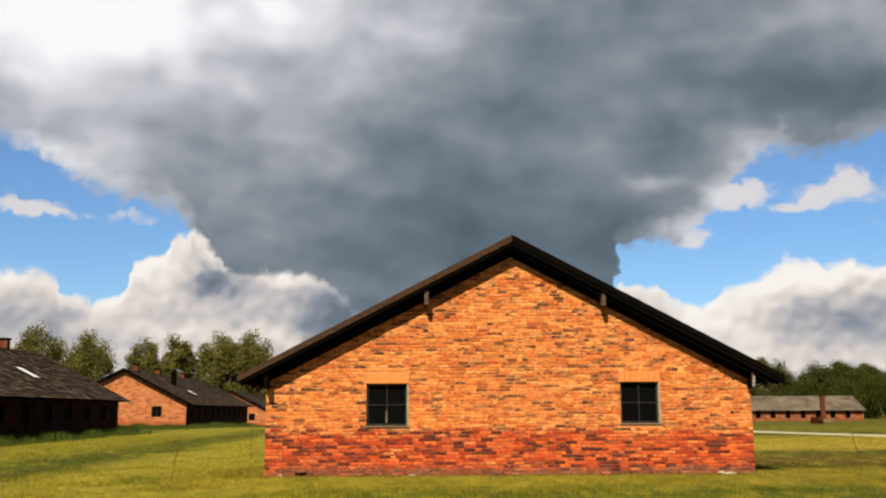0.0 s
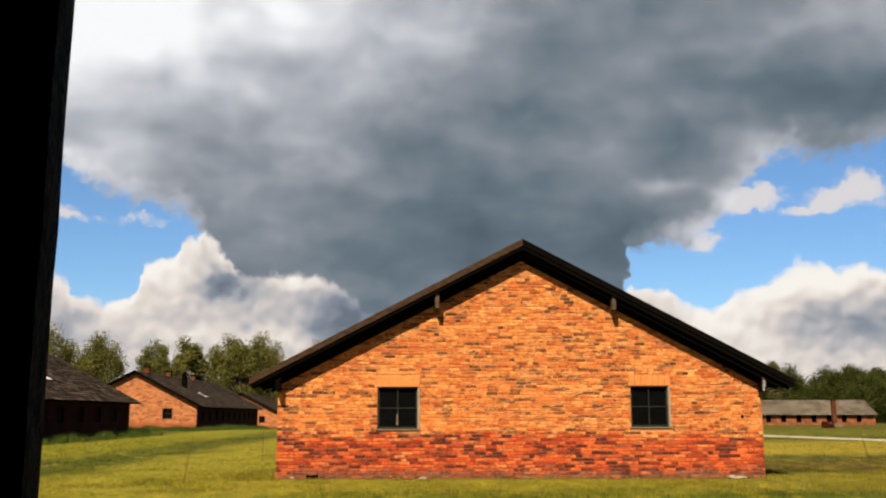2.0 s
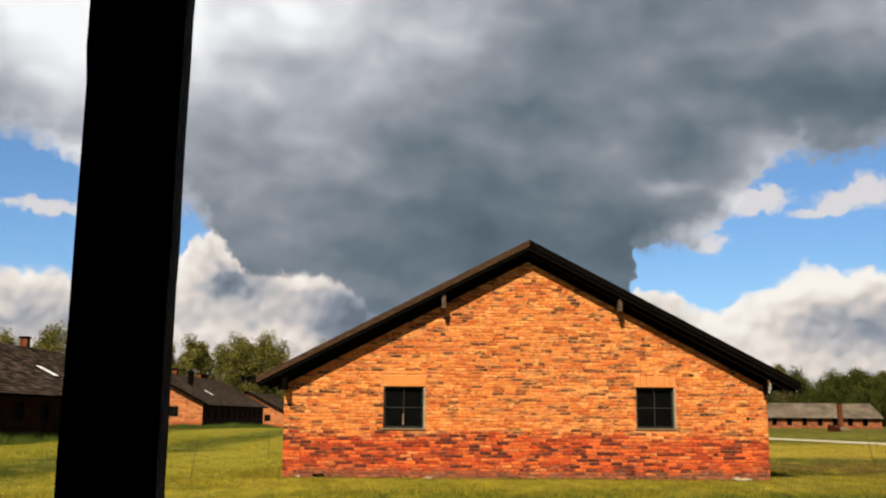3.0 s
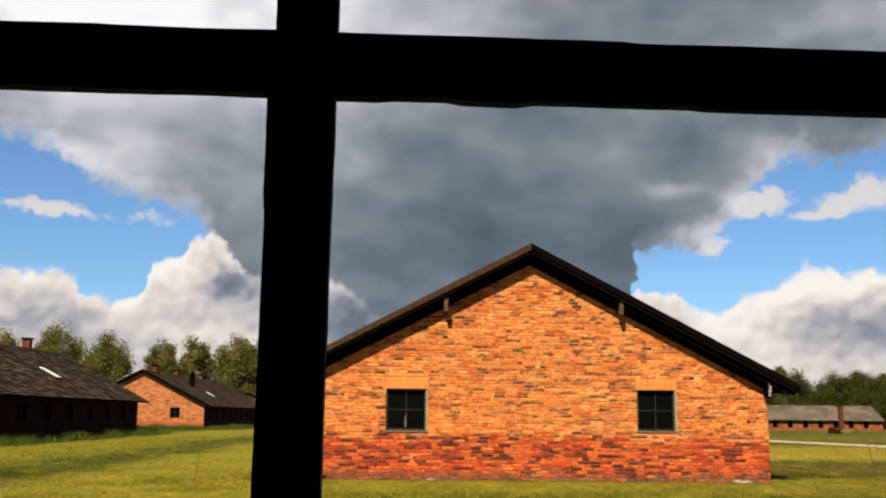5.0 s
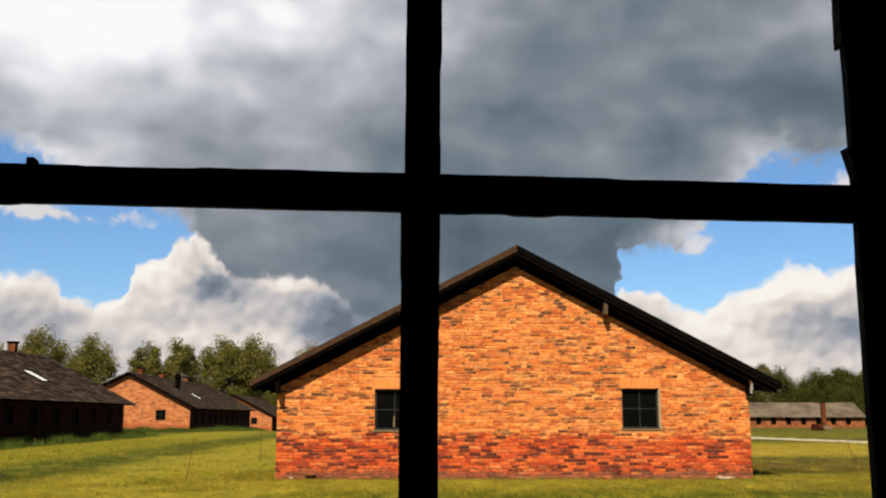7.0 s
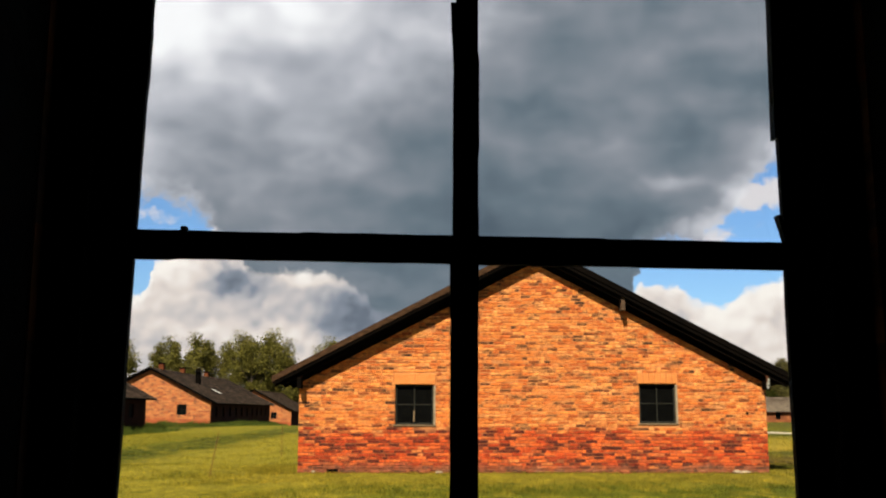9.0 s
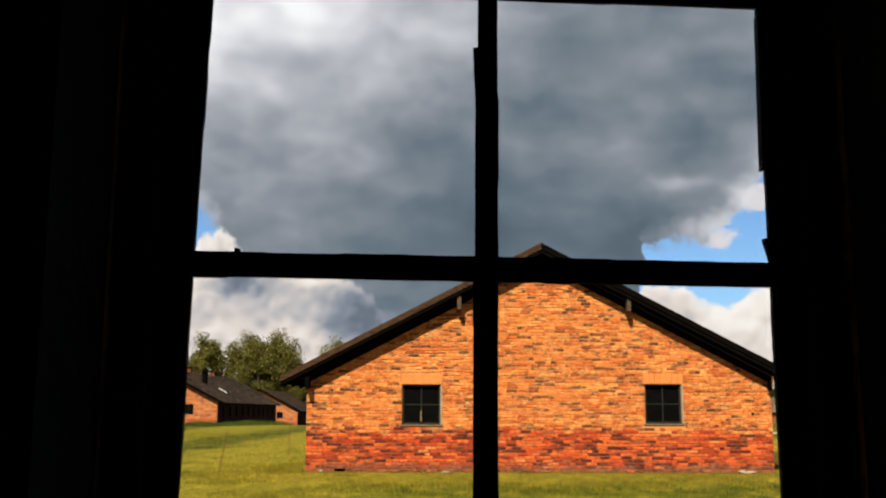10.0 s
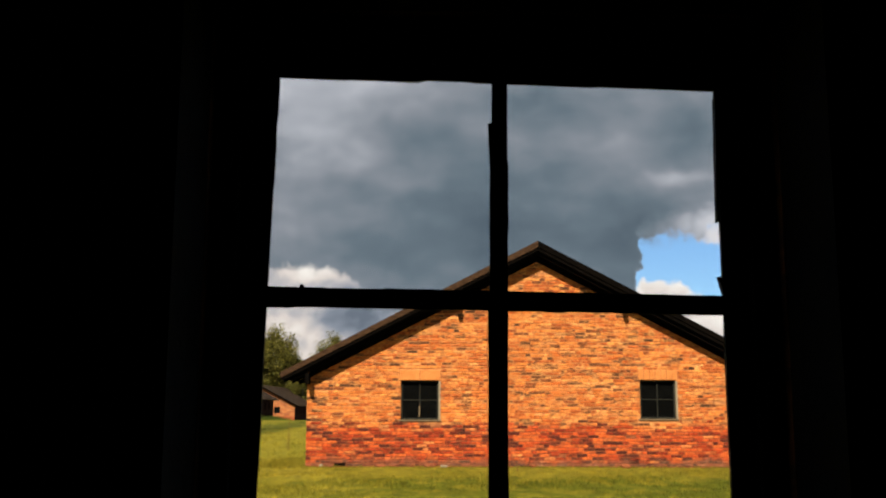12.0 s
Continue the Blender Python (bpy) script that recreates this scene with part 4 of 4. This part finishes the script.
tagged(part("floor", boxes((RX0, RX1, RY0, WY0, -0.1, 0.06)), M_ROOM_DARK), "earthen floor with the room's dark in its colour", "floor", kind="structure")
# its brick outside and roof
tagged(part("facade_north", gable_wall(MX, -0.058, WY1, [(OX0, OX1, OZ0, OZ1)]), M_FAR_BRICK), "outer brick gable with one small window", "wall", kind="structure")
tagged(part("facade_south", gable_wall(MX, RY0 - 0.25, RY0 - 0.125, []), M_FAR_BRICK), "outer brick gable", "wall", kind="structure")
for name, xa, xb in (("facade_west", MX - HALF, RX0 - 0.125), ("facade_east", RX1 + 0.125, MX + HALF)):
    tagged(part(name, boxes((xa, xb, RY0 - 0.12, -0.06, -0.3, 2.28)), M_FAR_BRICK), "outer brick long wall", "wall", kind="structure")
for name, sgn in (("roof_west", -1), ("roof_east", 1)):
    bm = bmesh.new()
    roof_slab(bm, MX, RY0 - 0.6, WY1 + 0.36, sgn)
    slab = tagged(part(name, bm, M_TAR), "tiled roof slope of the barrack", "roof", kind="structure")
    v, f = tile_courses(MX, RY0 - 0.6, WY1 + 0.36, sgn, 26)
    tagged(part("roof_tile", mesh_of("roof_tile", v, f, M_ROOF), None, slab), kind="stuff")


def ragged(p0, p1, n0, n1, y0, y1, seed, chips=0.0016, steps=48, notches=()):
    """A worn wooden bar in the window's plane between two edge lines p0-p1 and n0-n1 (x, z), its edges chipped."""
    rng = random.Random(seed)
    bm = bmesh.new()
    rows = []
    drift = [0.0, 0.0]
    for k in range(steps + 1):
        t = k / steps
        edge = []
        for side, (a, b) in enumerate(((p0, p1), (n0, n1))):
            if rng.random() < 0.10:
                drift[side] = rng.uniform(-1, 1) * chips
            off = drift[side] + 0.5 * chips * noise.noise((t * 17, seed, side * 9))
            for at, depth, s in notches:
                if s == side and t > at:
                    off += depth
            x, z = a[0] + (b[0] - a[0]) * t, a[1] + (b[1] - a[1]) * t
            ux, uz = p0[0] - n0[0], p0[1] - n0[1]
            ln = math.hypot(ux, uz)
            edge.append((x + ux / ln * off, z + uz / ln * off))
        (xa, za), (xb, zb) = edge
        rows.append([bm.verts.new(c) for c in ((xa, y0, za), (xb, y0, zb), (xb, y1, zb), (xa, y1, za))])
    for r, q in zip(rows, rows[1:]):
        for i in range(4):
            bm.faces.new((r[i], r[(i + 1) % 4], q[(i + 1) % 4], q[i]))
    bm.faces.new(rows[0][::-1])
    bm.faces.new(rows[-1])
    return bm


BZ, TZ = 1.255, 2.052
window = tagged(part("window_1", boxes((OX0, OX0 + 0.045, -0.03, 0.04, OZ0, OZ1), (OX1 - 0.045, OX1, -0.03, 0.04, OZ0, OZ1), (OX0 + 0.045, OX1 - 0.045, -0.03, 0.04, OZ0, OZ0 + 0.04), (OX0 + 0.045, OX1 - 0.045, -0.03, 0.04, OZ1 - 0.045, OZ1), bevel=0.004), M_SASH), "old four-pane window with chipped glazing bars, coloured as a dark silhouette", "window", kind="structure")
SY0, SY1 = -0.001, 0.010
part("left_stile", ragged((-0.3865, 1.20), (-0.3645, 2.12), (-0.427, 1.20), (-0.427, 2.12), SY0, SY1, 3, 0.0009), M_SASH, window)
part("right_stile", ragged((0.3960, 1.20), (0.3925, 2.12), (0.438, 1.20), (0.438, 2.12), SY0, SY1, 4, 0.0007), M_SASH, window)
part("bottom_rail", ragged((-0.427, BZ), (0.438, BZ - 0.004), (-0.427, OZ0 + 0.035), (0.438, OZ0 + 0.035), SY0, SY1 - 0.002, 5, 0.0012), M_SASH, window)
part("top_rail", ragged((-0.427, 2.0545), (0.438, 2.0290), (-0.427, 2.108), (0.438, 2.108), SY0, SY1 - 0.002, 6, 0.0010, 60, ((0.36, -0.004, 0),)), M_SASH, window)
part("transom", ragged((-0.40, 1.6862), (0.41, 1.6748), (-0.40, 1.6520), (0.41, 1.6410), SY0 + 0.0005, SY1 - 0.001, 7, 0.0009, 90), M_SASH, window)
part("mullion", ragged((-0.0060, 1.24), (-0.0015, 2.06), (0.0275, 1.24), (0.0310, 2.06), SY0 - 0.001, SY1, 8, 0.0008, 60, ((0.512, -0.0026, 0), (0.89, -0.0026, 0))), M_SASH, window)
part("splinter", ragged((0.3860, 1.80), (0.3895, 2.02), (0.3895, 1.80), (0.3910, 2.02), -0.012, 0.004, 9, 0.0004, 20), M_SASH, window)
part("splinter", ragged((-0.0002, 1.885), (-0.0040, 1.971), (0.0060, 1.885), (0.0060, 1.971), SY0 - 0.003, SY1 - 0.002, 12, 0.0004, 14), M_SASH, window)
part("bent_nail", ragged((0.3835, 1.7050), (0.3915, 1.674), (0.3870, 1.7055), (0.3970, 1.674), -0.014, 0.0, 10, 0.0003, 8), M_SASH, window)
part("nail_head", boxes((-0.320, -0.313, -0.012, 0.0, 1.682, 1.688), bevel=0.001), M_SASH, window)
for a, b, c, d in ((-0.40, 0.010, 1.665, 2.07), (0.014, 0.41, 1.665, 2.07), (-0.40, 0.010, 1.23, 1.66), (0.014, 0.41, 1.23, 1.66)):
    pane = part("pane", boxes((a, b, 0.0110, 0.0140, c, d)), M_GLASS, window)
    pane.visible_shadow = False

# ---------------------------------------------------------------- grass


def blades(name, label, count, spot, height, width, material, seed, clumpy=0.0):
    rng = np.random.default_rng(seed)
    pts = spot(rng, count)
    n = len(pts)
    a = rng.uniform(0, 2 * np.pi, n)
    h = height * rng.uniform(0.45, 1.25, n)
    if clumpy:
        x, y = pts[:, 0], pts[:, 1]
        h *= 1 + clumpy * np.sin(x * 2.3 + 2 * np.sin(y * 0.9)) * np.sin(y * 1.7 + 1.5 * np.sin(x * 1.1 + y * 0.23))
    lean = rng.normal(0, 0.35, (n, 2)) * h[:, None]
    dx, dy = np.cos(a) * width / 2, np.sin(a) * width / 2
    z = pts[:, 2]
    v = np.empty((n, 3, 3))
    v[:, 0] = np.stack([pts[:, 0] - dx, pts[:, 1] - dy, z - 0.04], 1)
    v[:, 1] = np.stack([pts[:, 0] + dx, pts[:, 1] + dy, z - 0.04], 1)
    v[:, 2] = np.stack([pts[:, 0] + lean[:, 0], pts[:, 1] + lean[:, 1], z + h], 1)
    me = mesh_of(name, v.reshape(-1, 3).tolist(), np.arange(n * 3).reshape(-1, 3).tolist(), material)
    return tagged(new(name, me), label, "grass", kind="stuff")


def meadow_spot(x0, x1, y0, y1):
    def spot(rng, n):
        x, y = rng.uniform(x0, x1, n), rng.uniform(y0, y1, n)
        keep = ~((x > -3.0) & (x < 8.45) & (y > 22.97))
        keep &= rng.uniform(0, 1, n) < 0.55 + 0.45 * np.sin(x * 1.9 + 1.3 * np.sin(y * 0.8)) * np.sin(y * 1.3 + x * 0.4)
        x, y = x[keep], y[keep]
        return np.stack([x, y, np.array([ground_z(a, b) for a, b in zip(x, y)])], 1)
    return spot


blades("grass", "short mown meadow grass", 170000, meadow_spot(-12, 16, 14, 27), 0.040, 0.012, M_BLADE, 1)
blades("grass", "short mown meadow grass farther off", 90000, meadow_spot(-24, 34, 27, 62), 0.06, 0.022, M_BLADE, 2)


def row_spot(x0, x1, y0, y1, spread):
    def spot(rng, n):
        t = rng.uniform(0, 1, n)
        x = x0 + (x1 - x0) * t + rng.normal(0, spread, n)
        y = y0 + (y1 - y0) * t + rng.normal(0, spread, n)
        return np.stack([x, y, np.array([ground_z(a, b) for a, b in zip(x, y)])], 1)
    return spot


blades("weeds", "tall dark green grass along the barrack wall", 30000, row_spot(-18.4, -18.4, 33, 71, 0.5), 0.30, 0.030, M_WEED, 3, 0.7)
blades("weeds", "tall dark green grass round the sunlit gable", 16000, row_spot(-31, -19.0, 88.5, 89.5, 0.8), 0.34, 0.035, M_WEED, 4, 0.7)
blades("weeds", "tall green grass beside the long wall", 16000, row_spot(-18.2, -18.2, 90, 128, 0.5), 0.36, 0.035, M_WEED, 5, 0.7)
blades("weeds", "grass tufts at the foot of the brick gable", 2200, lambda rng, n: np.stack([rng.uniform(-3.2, 8.5, n), 22.9 - np.abs(rng.normal(0, 0.12, n)), np.zeros(n) - 0.03], 1), 0.075, 0.012, M_BLADE, 6)
blades("weeds", "green weeds at the corner of the barrack", 900, lambda rng, n: np.stack([rng.normal(-3.6, 0.30, n), rng.normal(23.5, 0.7, n), np.zeros(n)], 1), 0.13, 0.014, M_BLADE, 7, 0.6)

# ---------------------------------------------------------------- single bricks of the orange gable
ROW, JOINT = 0.0768, 0.011


def brick_shape(x0, x1, z0, z1, proud, rng):
    """One brick: a face with worn edges, standing proud of the mortar."""
    c = min(0.007, 0.2 * (x1 - x0))
    j = lambda: rng.uniform(-0.0045, 0.0045)
    back, mid, face = MY + 0.02, MY - proud + 0.006, MY - proud
    v = [(x0, back, z0), (x1, back, z0), (x1, back, z1), (x0, back, z1)]
    v += [(x0 + j(), mid, z0 + j()), (x1 + j(), mid, z0 + j()), (x1 + j(), mid, z1 + j()), (x0 + j(), mid, z1 + j())]
    v += [(x0 + c + j(), face + j(), z0 + c), (x1 - c + j(), face + j(), z0 + c), (x1 - c + j(), face + j(), z1 - c), (x0 + c + j(), face + j(), z1 - c)]
    f = [(8, 9, 10, 11)]
    for b in (0, 4):
        for i in range(4):
            k = (i + 1) % 4
            f.append((b + i, b + k, b + 4 + k, b + 4 + i))
    return v, f


def lay_bricks():
    rng = random.Random(21)
    all_v, all_f, single = [], [], []
    course = 0
    z = 0.0
    while z < 5.3:
        x = MX - HALF + (0.0 if course % 2 else -0.13)
        while x < MX + HALF:
            ln = rng.uniform(0.235, 0.265) if rng.random() < 0.70 else rng.uniform(0.10, 0.15)
            a, b = max(x, MX - HALF + 0.002), min(x + ln, MX + HALF - 0.002)
            x += ln + JOINT
            if b - a < 0.04:
                continue
            if z + ROW > min(roof_z(a - RX), roof_z(b - RX)) - THICK + 0.02:
                continue
            lift = rng.uniform(-0.005, 0.005) + 0.016 * noise.noise((x * 0.55, course * 0.21, 3.0))
            zz0, zz1 = z + lift + rng.uniform(0, 0.004), z + lift + ROW - JOINT + rng.uniform(-0.005, 0.004)
            spans = [(a, b)]
            for x0, x1, z0, z1 in WIN:
                lo, hi, xa, xb = z0 - 0.06, z1 + 0.262, x0, x1
                if zz1 > lo and zz0 < hi:
                    if zz0 > z1 - 0.01:
                        xa, xb = x0 - 0.045, x1 + 0.045
                    elif zz0 < z0:
                        xa, xb = x0 - 0.065, x1 + 0.065
                    else:
                        xb = x1 + 0.037
                    cut = []
                    for p, q in spans:
                        if q <= xa or p >= xb:
                            cut.append((p, q))
                        else:
                            if p < xa - 0.03:
                                cut.append((p, xa - 0.004))
                            if q > xb + 0.03:
                                cut.append((xb + 0.004, q))
                    spans = cut
            for p, q in spans:
                if rng.random() < 0.004:
                    continue
                proud = 0.004 + 0.007 * rng.random() - (0.003 if rng.random() < 0.05 else 0)
                near = 0.62 < z < 1.75 and -1.75 < p < 1.45
                if near and abs(q - p - 0.25) < 0.016 and len(single) < 300:
                    single.append(((p + q) / 2, z + lift, proud, (q - p) / 0.25))
                    continue
                v, f = brick_shape(p, q, zz0, zz1, proud, rng)
                n = len(all_v)
                all_v += v
                all_f += [tuple(n + i for i in t) for t in f]
        z += ROW
        course += 1
    rest = part("brick", mesh_of("brick_rest", all_v, all_f, M_BRICK), None, gable_front)
    tagged(rest, "coursed orange and red bricks", kind="stuff")
    shapes = []
    for k in range(6):
        v, f = brick_shape(-0.125, 0.125, MY * 0 + 0.001, ROW - JOINT, 0.012, rng)
        shapes.append(mesh_of("brick", [(a, b - MY, c) for a, b, c in v], f, M_BRICK_ONE))
    for x, z, proud, long in single:
        ob = new("brick", shapes[rng.randrange(6)])
        ob.parent = gable_front
        ob.location = (x, MY + 0.012 - proud, z)
        ob.scale.x = long


lay_bricks()
